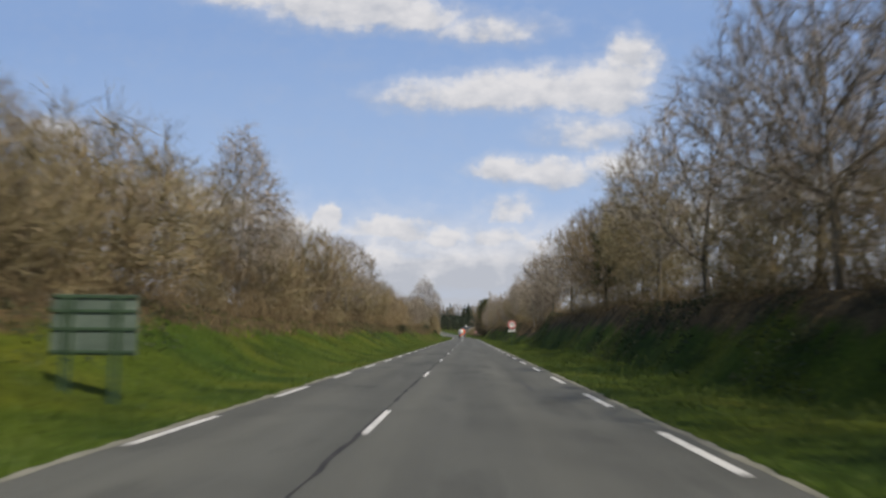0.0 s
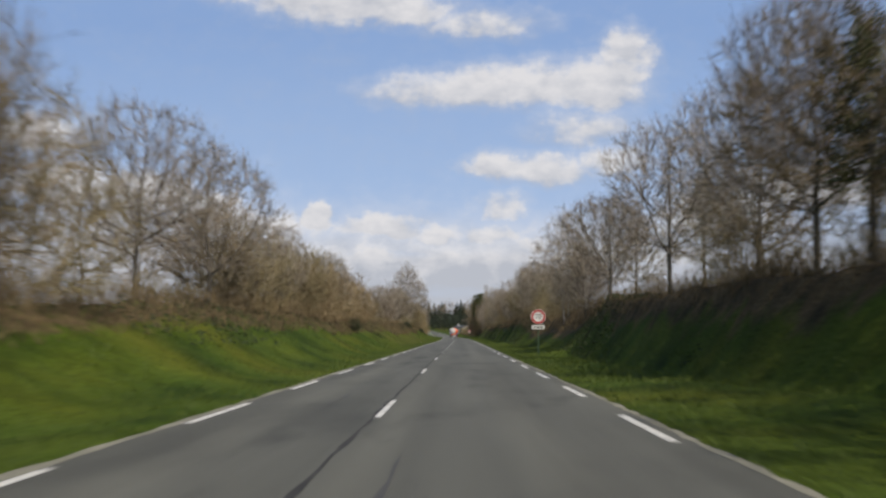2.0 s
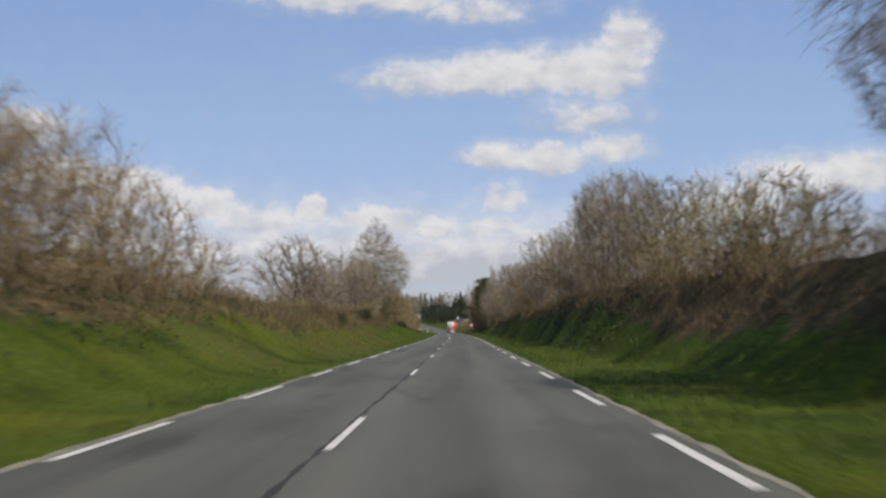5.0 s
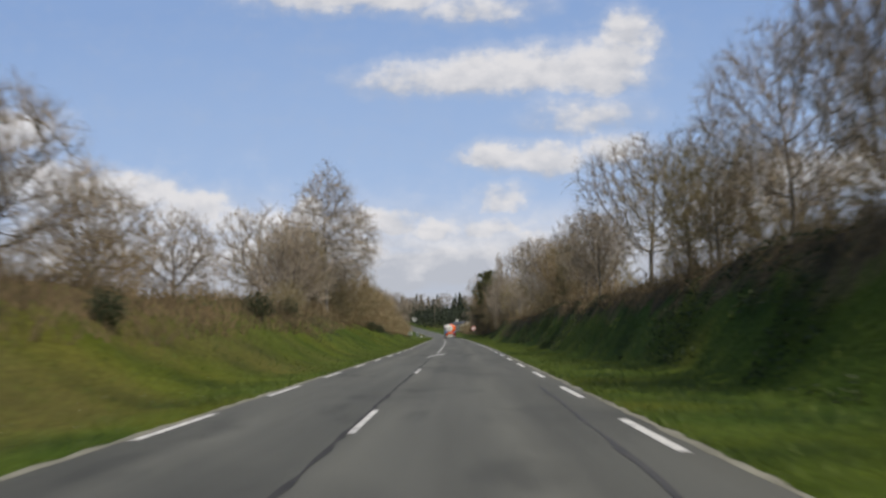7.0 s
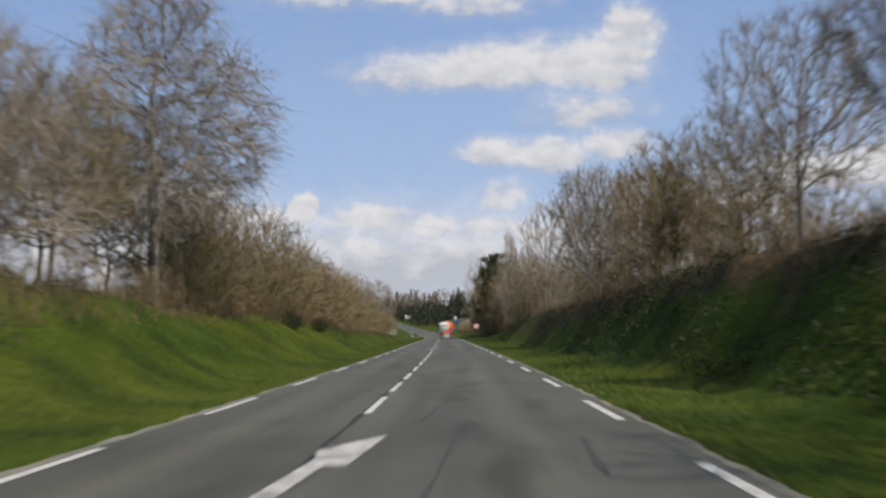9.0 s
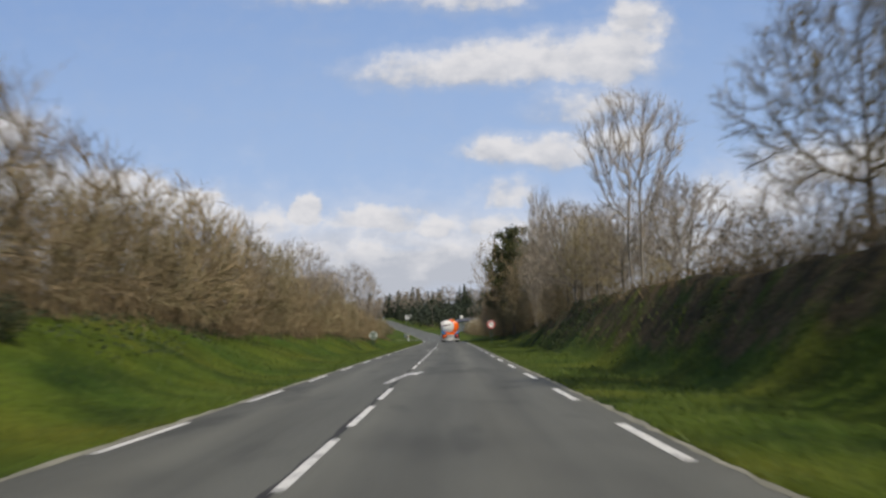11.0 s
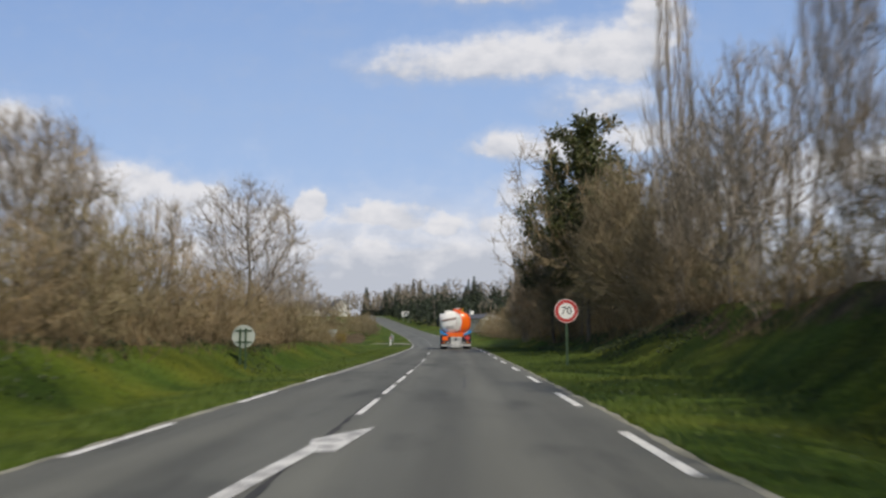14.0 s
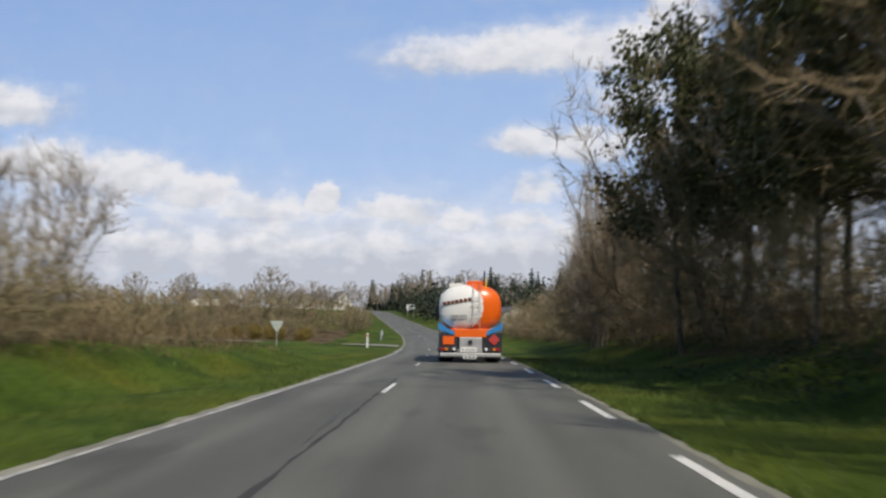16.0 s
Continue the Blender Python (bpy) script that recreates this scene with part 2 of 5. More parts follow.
# ------------------------------------------------------------------ mesh tools
def part(name, bm, material, parent=None, label=""):
    """Links a bmesh, or a finished mesh, as one mesh object, under parent where one is given."""
    if isinstance(bm, bmesh.types.BMesh):
        me = bpy.data.meshes.new(name)
        bm.to_mesh(me)
        bm.free()
    else:
        me = bm
    if material and not me.materials:
        me.materials.append(material)
    ob = new(name, me)
    if parent:
        ob.parent = parent
    if label:
        ob["label"] = label
    return ob


def sheet_mesh(name, verts, faces, smooth=False):
    me = bpy.data.meshes.new(name)
    me.from_pydata(np.asarray(verts).tolist(), [], np.asarray(faces).tolist())
    if smooth:
        me.polygons.foreach_set("use_smooth", [True] * len(me.polygons))
    me.update()
    return me


def box(bm, x0, x1, y0, y1, z0, z1, bevel=0.0):
    r = bmesh.ops.create_cube(bm, size=1.0)
    bmesh.ops.transform(bm, verts=r["verts"], matrix=Matrix.Translation(((x0 + x1) / 2, (y0 + y1) / 2, (z0 + z1) / 2))
                        @ Matrix.Diagonal((x1 - x0, y1 - y0, z1 - z0, 1)))
    if bevel:
        edges = list({e for v in r["verts"] for e in v.link_edges})
        bmesh.ops.bevel(bm, geom=edges, offset=bevel, segments=2, affect="EDGES", profile=0.5)


def rod(bm, a, b, r0, r1=None, sides=10):
    a, b = Vector(a), Vector(b)
    d = b - a
    m = Matrix.Translation((a + b) / 2) @ d.to_track_quat("Z", "Y").to_matrix().to_4x4()
    bmesh.ops.create_cone(bm, cap_ends=True, segments=sides, radius1=r0, radius2=r0 if r1 is None else r1, depth=d.length, matrix=m)


def boxed(name, dims, material, parent=None, bevel=0.0, label=""):
    bm = bmesh.new()
    box(bm, *dims, bevel=bevel)
    return part(name, bm, material, parent, label)


def disc(name, r, y0, y1, material, parent, z=0.0, x=0.0, label="", sides=40):
    """A round plate that faces along y."""
    bm = bmesh.new()
    rod(bm, (x, y0, z), (x, y1, z), r, sides=sides)
    return part(name, bm, material, parent, label)


def letters(name, text, size, material, parent, place, stretch=1.0):
    cu = bpy.data.curves.new(name, "FONT")
    cu.body, cu.size, cu.extrude, cu.align_x, cu.align_y = text, size, 0.003, "CENTER", "CENTER"
    tmp = bpy.data.objects.new(name, cu)
    scene.collection.objects.link(tmp)
    me = bpy.data.meshes.new_from_object(tmp.evaluated_get(bpy.context.evaluated_depsgraph_get()))
    bpy.data.objects.remove(tmp)
    me.transform(Matrix.Translation(place) @ Matrix.Rotation(radians(90), 4, "X") @ Matrix.Diagonal((stretch, 1, 1, 1)))
    me.materials.clear()
    return part(name, me, material, parent)


def rolling(s, l, seed=0.0):
    """Uneven ground, smooth and repeatable."""
    return (np.sin(s * 0.31 + l * 0.7 + seed) + np.sin(s * 0.83 - l * 1.1 + seed * 2.3) * 0.6
            + np.sin(s * 1.7 + l * 2.3 + seed * 1.7) * 0.35 + np.sin(s * 0.13 + l * 0.21 + seed) * 1.2)


# ------------------------------------------------------------------ the ground, one sheet
LEFT_S = [-600, 0, 60, 120, 150, 190, 230, 260, 300, 335, 360, 4000]
LEFT_H = [1.5, 1.6, 1.9, 2.1, 2.5, 2.3, 1.6, 1.15, 0.8, 0.25, 0.0, 0.0]
RIGHT_S = [-600, 0, 40, 80, 150, 185, 230, 250, 258, 268, 290, 310, 345, 380, 4000]
RIGHT_H = [2.3, 2.3, 2.4, 3.05, 2.8, 2.75, 2.55, 2.4, 2.4, 2.2, 1.7, 1.3, 0.9, 0.2, 0.0]
FOOT_S = [-600, 0, 40, 90, 140, 240, 275, 4000]
FOOT_L = [7.6, 7.6, 6.9, 6.9, 6.3, 6.0, 6.9, 7.2]


def ground_z(s, l):
    s, l = np.asarray(s, float), np.asarray(l, float)
    base = road_z(s)
    hl, hr = np.interp(s, LEFT_S, LEFT_H), np.interp(s, RIGHT_S, RIGHT_H)
    foot = np.interp(s, FOOT_S, FOOT_L)
    u = np.clip((-l - 3.6) / 5.0, 0, 1)
    zl = hl * (u * u * (3 - 2 * u)) + np.clip(-l - 8.6, 0, 60) * 0.02
    v = np.clip((l - foot - 0.55) / np.interp(s, [82, 96, 122, 134, 255, 292], [1.85, 3.1, 3.1, 1.85, 1.85, 3.3]), 0, 1)
    zr = hr * (v ** 1.05 * (1 - 0.06 * (1 - v))) + np.clip(l - foot - 3.1, 0, 60) * 0.03
    side = np.where(l < 0, zl, zr)
    rough = np.clip((np.where(l < 0, -2.9 - l, l - 4.2)) / 3, 0, 1) * 0.1 * rolling(s, l)
    ditch = -0.55 * np.exp(-((l + 5.6) / 1.15) ** 2) * np.interp(s, [236, 262, 318, 340], [0, 1, 1, 0])
    hills = np.clip(np.abs(l) - 120, 0, 600) * 0.02 * np.clip((s - 200) / 300, 0, 1)
    return base + side + rough + hills + ditch


def ground():
    ss = np.concatenate([np.arange(-600, -60, 60), np.arange(-60, -6, 6), np.arange(-6, 400, 1.0), np.arange(400, 640, 6), np.arange(640, 3150, 90)])
    ll = np.array([-1500, -700, -300, -150, -80, -50, -35, -25, -20, -16, -13, -11.5, -10.3, -9.4, -8.6, -8, -7.4, -6.8, -6.2, -5.6, -5, -4.5, -4,
                   -3.6, -3.2, -2.8, -2.50, -2.42, 0.6, 3.82, 3.9, 4.4, 4.9, 5.4, 5.9, 6.4, 6.9, 7.4, 7.65, 7.9, 8.15, 8.4, 8.65, 8.9, 9.15, 9.4, 9.9, 10.4, 11, 12, 14, 17, 22, 30,
                   45, 80, 150, 300, 700, 1500])
    S, Lt = np.meshgrid(ss, ll, indexing="ij")
    Le = Lt + np.where((Lt < -2.3) & (Lt > -2.9), np.interp(S, [255, 296], [0, 0.22]), 0.0)
    x, y = plan(S, Le)
    z = ground_z(S, Lt) - np.where((Lt > -2.43) & (Lt < 3.83), 0.06, 0.0)
    n, m = S.shape
    i = np.arange(n * m).reshape(n, m)
    faces = np.stack([i[:-1, :-1], i[:-1, 1:], i[1:, 1:], i[1:, :-1]], -1).reshape(-1, 4)
    me = sheet_mesh("ground", np.stack([x, y, z], -1).reshape(-1, 3), faces, True)
    # how far the brown growth covers the grass
    left = np.clip((-Lt - np.interp(S, [100, 130, 175, 190], [5.7, 5.8, 5.8, 6.4])) / 2.2, 0, 1) * np.interp(S, [0, 150, 185, 240, 300, 340], [1, 1, 0.75, 0.7, 0.6, 0.3])
    right = np.clip((Lt - np.interp(S, FOOT_S, FOOT_L) - np.interp(S, [200, 220, 258, 270], [0.8, 0.25, 0.3, 0.8])) / np.interp(S, [200, 220, 258, 270], [1.7, 1.1, 1.2, 1.7]), 0, 1) * np.interp(S, [0, 100, 150, 200, 222, 255, 300], [0.9, 0.9, 0.75, 0.7, 0.55, 0.6, 0.45])
    far = np.where(np.abs(Lt) > 16, 0.45, 0)
    cover = np.where(np.abs(Lt) > 16, far, np.where(Lt < 0, left, right))
    cover = np.where((Lt < -8.5) & (Lt > -95), np.maximum(cover, np.interp(S, [352, 362, 400, 425], [0, 0.75, 0.75, 0])), cover)
    lush = np.maximum(np.interp(S, [100, 122, 150, 185], [1, 0.35, 0.35, 1]), np.clip((Lt + 4.2) / 1.2, 0, 1))
    at = me.attributes.new("lush", "FLOAT", "POINT")
    at.data.foreach_set("value", lush.reshape(-1).astype(np.float32))
    at = me.attributes.new("cover", "FLOAT", "POINT")
    at.data.foreach_set("value", cover.reshape(-1).astype(np.float32))
    return tagged(part("ground", me, M_GROUND), "grassy road banks and rough fields with brown patches", "ground", kind="structure")


ground()


def strip(name, s0, s1, l0, l1, z, material, parent=None, step=2.0, jag0=0.0, jag1=0.0, uv=False, seed=1):
    """A ribbon along the road between two offsets, its edges uneven by jag."""
    rng = np.random.default_rng(seed)
    ss = np.arange(s0, s1 + step * 0.5, step)
    a = (l0(ss) if callable(l0) else l0) + jag0 * (rng.random(len(ss)) - 0.5) * 2
    b = (l1(ss) if callable(l1) else l1) + jag1 * (rng.random(len(ss)) - 0.5) * 2
    xa, ya = plan(ss, a)
    xb, yb = plan(ss, b)
    zz = road_z(ss) + z
    v = np.concatenate([np.stack([xa, ya, zz], 1), np.stack([xb, yb, zz], 1)])
    n = len(ss)
    i = np.arange(n - 1)
    me = sheet_mesh(name, v, np.stack([i, i + n, i + n + 1, i + 1], 1))
    if uv:
        lay = me.uv_layers.new(name="road")
        q = np.concatenate([np.stack([a, ss], 1), np.stack([b, ss], 1)])
        idx = np.empty(len(me.loops), int)
        me.loops.foreach_get("vertex_index", idx)
        lay.data.foreach_set("uv", q[idx].astype(np.float32).reshape(-1))
    return part(name, me, material, parent)


def left_edge(s):
    return np.interp(s, [255, 296], [-2.32, -2.10])


road = strip("road", -300, 640, left_edge, 3.72, 0.0, M_ASPHALT, uv=True, jag0=0.02, jag1=0.02)
tagged(road, "worn grey asphalt country road with tar-sealed joint", "road", kind="structure")
edge_l = strip("trim_left", -60, 640, lambda s: left_edge(s) - 0.10, lambda s: left_edge(s) + np.interp(s, [262, 290], [0.035, 0.09]), 0.003, M_GRIT, step=0.35, jag0=0.05, jag1=0.02, seed=2)
tagged(edge_l, "pale gritty edge between asphalt and grass", "road edge", kind="structure")
edge_r = strip("trim_right", -60, 640, 3.69, 3.80, 0.003, M_GRIT, step=0.35, jag0=0.03, jag1=0.05, seed=3)
tagged(edge_r, "pale gritty edge between asphalt and grass", "road edge", kind="structure")


# ------------------------------------------------------------------ painted and tarred pieces of the road
def patch_on_road(name, corners, z, material, cuts=1):
    """A thin flat piece laid on the asphalt; corners as (along, right) pairs, in order."""
    bm = bmesh.new()
    top = []
    for s, l in corners:
        x, y = plan(s, l)
        top.append(bm.verts.new((x, y, float(road_z(s)) + z)))
    bm.faces.new(top)
    bmesh.ops.recalc_face_normals(bm, faces=bm.faces[:])
    if bm.faces[:][0].normal.z < 0:
        bmesh.ops.reverse_faces(bm, faces=bm.faces[:])
    return part(name, bm, material, road)


def dash(s, length, l, w, paint=None):
    patch_on_road("painted_dash", [(s, l - w / 2), (s, l + w / 2), (s + length, l + w / 2), (s + length, l - w / 2)], 0.006, paint or M_PAINT)


rng = random.Random(4)
# edge lines: 3 m marks every 6.5 m
far_end = 3.6
for k in range(-3, 62):
    s = far_end + 6.5 * k - 3.0
    if s > 252:
        s += 0.9
    dash(s, 3.0 + rng.uniform(-0.06, 0.06), 3.49, 0.125)
    if s < 279:
        dash(s + 1.3, 3.0 + rng.uniform(-0.06, 0.06), -2.2, 0.112)


def centre_line(s):
    return np.interp(s, [0, 60, 100, 126, 141, 170, 245, 262, 275, 292, 310], [0.02, 0.08, 0.13, 0.20, 0.13, 0.12, 0.20, 0.16, 0.12, 0.08, -0.12])


def middle(s):
    return float(centre_line(s))


for k in range(-2, 11):
    s = 9.6 + 12.92 * k
    dash(s, 2.9, middle(s), 0.09)
dash(153.0, 2.9, middle(153.0), 0.09)
ARROWS = ((174.8, 0.64), (227.1, 0.66), (265.2, 0.56))
s = 177.3
while s < 262:
    if not any(tip - 8.5 < s < tip + 0.5 for tip, _ in ARROWS):
        dash(s, 3.0, middle(s), 0.105)
    s += 4.33
for s in (266.9, 271.15, 275.1, 279.5):
    dash(s, 3.0, middle(s + 1.5), 0.10)
for s in (284.0, 287.8):
    dash(s, 3.4, middle(s + 2) + 0.02, 0.035, M_PAINT_WORN)
for s in (291.6, 304.8, 317.8, 330.8, 343.8, 356.8, 369.8, 382.8):
    dash(s, 2.9, middle(s), 0.10, M_PAINT_WORN if s > 310 else M_PAINT)


def return_arrow(tip, l, paint):
    """Painted arrow that sends the driver back to the right: a bent shaft and a slanted head."""
    c = [(tip - 6.2, l - 0.84), (tip - 6.2, l - 0.71), (tip - 2.2, l - 0.38), (tip - 2.2, l - 0.18), (tip, l), (tip - 1.25, l - 0.60),
         (tip - 1.7, l - 0.52), (tip - 3.6, l - 0.68)]
    patch_on_road("painted_arrow", c, 0.010, paint)


for tip, l in ARROWS:
    return_arrow(tip, l, M_PAINT_RUBBED)

for k, (a, b) in enumerate(((-60, 45), (45, 90), (90, 132), (132, 160), (160, 215), (215, 268), (268, 310))):
    w = 0.028 if a < 100 else 0.034 if a < 260 else 0.03
    strip("tar_seam", a, b, lambda s, w=w: centre_line(s) - 0.065 - w, lambda s, w=w: centre_line(s) - 0.065 + w, 0.003, M_TAR, road, step=0.5, jag0=0.025, jag1=0.03, seed=8 + k)
for s0, s1, l0, l1, w in ((17.3, 20.5, 2.54, 2.5, 0.07), (38.5, 45, 0.58, 0.66, 0.06), (49.5, 53, -0.95, -0.85, 0.05), (76.5, 83, 1.1, 0.98, 0.06), (80, 82.6, -1.62, -1.76, 0.10),
                          (131, 139, 2.8, 2.98, 0.08), (139, 147, 2.98, 3.08, 0.06), (153.2, 156.8, 3.02, 2.86, 0.07), (163, 166.5, 1.15, 1.25, 0.09), (169, 176, 1.05, 1.45, 0.05),
                          (172, 174.5, 2.6, 2.75, 0.10), (176, 182, 0.9, 1.5, 0.05), (235.9, 238.3, 2.6, 2.36, 0.09), (234.5, 235.6, 1.02, 1.1, 0.09), (243.4, 246.2, 1.1, 0.88, 0.11),
                          (272.5, 277.8, 1.7, 1.76, 0.055), (289.9, 291, 1.84, 1.92, 0.12), (297.4, 301.6, -0.15, -0.32, 0.05)):
    n = 9
    r = random.Random(int(s0 * 7))
    mid = [(s0 + (s1 - s0) * i / n, l0 + (l1 - l0) * i / n + r.uniform(-0.03, 0.03)) for i in range(n + 1)]
    wid = [w * r.uniform(0.35, 1.3) * (0.3 if i in (0, n) else 1) for i in range(n + 1)]
    patch_on_road("tar_patch", [(a, b - q / 2) for (a, b), q in zip(mid, wid)] + [(a, b + q / 2) for (a, b), q in reversed(list(zip(mid, wid)))], 0.0045, M_TAR_OLD)

strip("edge_paint", 279, 347, lambda s: left_edge(s) + 0.06, lambda s: left_edge(s) + 0.15, 0.006, M_PAINT_WORN, road, step=1.5, jag0=0.012, jag1=0.012, seed=21)

# the side road on the left, joining behind the give-way sign
def side_road():
    pts = [(352, -2.4, 2.6), (353, -4.5, 1.9), (355, -8, 1.6), (357, -14, 1.5), (358, -22, 1.5), (359, -32, 1.5), (361, -46, 1.5)]
    v = []
    for s, l, w in pts:
        for q in (s - w, s + w):
            x, y = plan(q, l)
            v.append((x, y, float(ground_z(q, l)) + 0.05))
    f = [(2 * i, 2 * i + 1, 2 * i + 3, 2 * i + 2) for i in range(len(pts) - 1)]
    return tagged(part("side_road", sheet_mesh("side_road", v, f), M_GRIT), "pale gravel lane joining the main road", "lane", kind="structure")


side_road()


# ------------------------------------------------------------------ trees
def tubes(segs, sides):
    """Tapered tubes for rows of x0 y0 z0 x1 y1 z1 r0 r1."""
    a, b, r0, r1 = segs[:, :3], segs[:, 3:6], segs[:, 6:7], segs[:, 7:8]
    d = b - a
    d /= np.linalg.norm(d, axis=1, keepdims=True) + 1e-9
    u = np.cross(d, np.where(np.abs(d[:, 2:]) > 0.9, [[1.0, 0.1, 0]], [[0, 0.1, 1.0]]))
    u /= np.linalg.norm(u, axis=1, keepdims=True) + 1e-9
    w = np.cross(d, u)
    vs = []
    for p, r in ((a, r0), (b, r1)):
        for k in range(sides):
            c, s = math.cos(2 * math.pi * k / sides), math.sin(2 * math.pi * k / sides)
            vs.append(p + r * (c * u + s * w))
    v = np.stack(vs, 1).reshape(-1, 3)
    base = np.arange(len(segs))[:, None, None] * 2 * sides
    k = np.arange(sides)
    f = np.stack([k, (k + 1) % sides, (k + 1) % sides + sides, k + sides], 1)[None] + base
    return v, f.reshape(-1, 4)


def long_tube(pts, rad, sides):
    """One unbroken tapered tube along pts."""
    n = len(pts)
    d = np.gradient(pts, axis=0)
    d /= np.linalg.norm(d, axis=1, keepdims=True) + 1e-9
    u = np.cross(d, [[0.1, 1.0, 0.05]])
    u /= np.linalg.norm(u, axis=1, keepdims=True)
    w = np.cross(d, u)
    a = 2 * math.pi * np.arange(sides) / sides
    v = pts[:, None] + rad[:, None, None] * (np.cos(a)[None, :, None] * u[:, None] + np.sin(a)[None, :, None] * w[:, None])
    i, k = np.meshgrid(np.arange(n - 1), np.arange(sides), indexing="ij")
    f = np.stack([i * sides + k, i * sides + (k + 1) % sides, (i + 1) * sides + (k + 1) % sides, (i + 1) * sides + k], -1)
    return v.reshape(-1, 3), f.reshape(-1, 4)


def spikes(p, d, r):
    """Thin pointed twigs from p along d (length in d)."""
    n = d / (np.linalg.norm(d, axis=1, keepdims=True) + 1e-9)
    u = np.cross(n, np.array([[0.37, 0.61, 0.7]]))
    u /= np.linalg.norm(u, axis=1, keepdims=True) + 1e-9
    w = np.cross(n, u)
    r = r[:, None]
    v = np.stack([p + u * r, p + (-0.5 * u + 0.87 * w) * r, p + (-0.5 * u - 0.87 * w) * r, p + d], 1).reshape(-1, 3)
    b = np.arange(len(p))[:, None, None] * 4
    f = np.array([[0, 1, 3], [1, 2, 3], [2, 0, 3]])[None] + b
    return v, f.reshape(-1, 3)


def slivers(p, d, r):
    """The finest twig ends, one face each."""
    u = np.cross(d, np.random.default_rng(len(p)).normal(0, 1, d.shape))
    u *= r / (np.linalg.norm(u, axis=1, keepdims=True) + 1e-9)
    v = np.stack([p - u, p + u, p + d], 1).reshape(-1, 3)
    return v, np.arange(len(p) * 3).reshape(-1, 3)


def unit(v):
    return v / (np.linalg.norm(v) + 1e-9)


def envelope(rng, count, z0, z1, width, shape, holes):
    """Points spread through a crown: its outline by shape, uneven, with a few gaps."""
    q = rng.random(count)
    z = z0 + (z1 - z0) * q
    prof = {"round": np.sqrt(np.clip(1 - (2 * q - 0.92) ** 2 / 1.18, 0, 1)), "egg": np.clip(np.sin(np.pi * np.clip(q, 0, 1) ** 0.72), 0, 1) ** 0.75 * (1 - 0.25 * q),
            "vase": np.clip(0.22 + 1.05 * q ** 0.8, 0, 1) * np.sqrt(np.clip(1 - (q / 1.02) ** 5, 0, 1)), "column": 0.5 + 0.5 * np.sin(np.pi * q ** 0.8),
            "dome": np.sqrt(np.clip(1 - (q * 0.98) ** 2.4, 0, 1)) * (0.72 + 0.28 * np.clip(q * 4, 0, 1))}[shape]
    az = rng.uniform(0, 2 * math.pi, count)
    a, b, c = rng.uniform(0, 6.28, 3)
    lump = 1 + 0.13 * np.sin(2 * az + a + q * 3) + 0.1 * np.sin(3 * az + b - q * 5) + 0.07 * np.sin(5 * az + c + q * 9)
    keep = rng.random(count) < prof ** 2 + 0.02
    r = width * prof * lump * rng.random(count) ** 0.45
    p = np.stack([r * np.cos(az), r * np.sin(az), z], 1)[keep]
    for _ in range(holes):
        c = p[rng.integers(len(p))]
        p = p[np.linalg.norm((p - c) / (width * rng.uniform(0.16, 0.3)), axis=1) > 1]
    return p


def grow(rng, start, parent, goals, step, kill, lift, stray):
    """Branches that reach for the goals: node places and each one's parent."""
    P, par, kids = [np.array(q, float) for q in start], list(parent), [0] * len(start)
    near, who = np.full(len(goals), 1e9), np.zeros(len(goals), int)
    alive = np.ones(len(goals), bool)
    fresh = list(range(len(P)))
    for _ in range(70):
        new_p = np.array([P[i] for i in fresh])
        d = np.linalg.norm(goals[:, None] - new_p[None], axis=2)
        j = d.argmin(1)
        dm = d[np.arange(len(goals)), j]
        b = dm < near
        near[b], who[b] = dm[b], np.array(fresh)[j[b]]
        alive &= near > kill
        pull = collections.defaultdict(lambda: np.zeros(3))
        for k, v in zip(who[alive], goals[alive]):
            if kids[k] < 3:
                w = v - P[k]
                pull[k] = pull[k] + w / (np.linalg.norm(w) + 1e-9)
        fresh = []
        for k, v in pull.items():
            on = P[k] - P[par[k]] if par[k] >= 0 else np.array([0, 0, 1.0])
            d_ = unit(unit(v) + 0.35 * unit(on) + rng.normal(0, stray, 3) + np.array([0, 0, lift]))
            fresh.append(len(P))
            P.append(P[k] + d_ * step)
            par.append(k)
            kids.append(0)
            kids[k] += 1
        if not fresh:
            break
    return np.array(P), np.array(par)


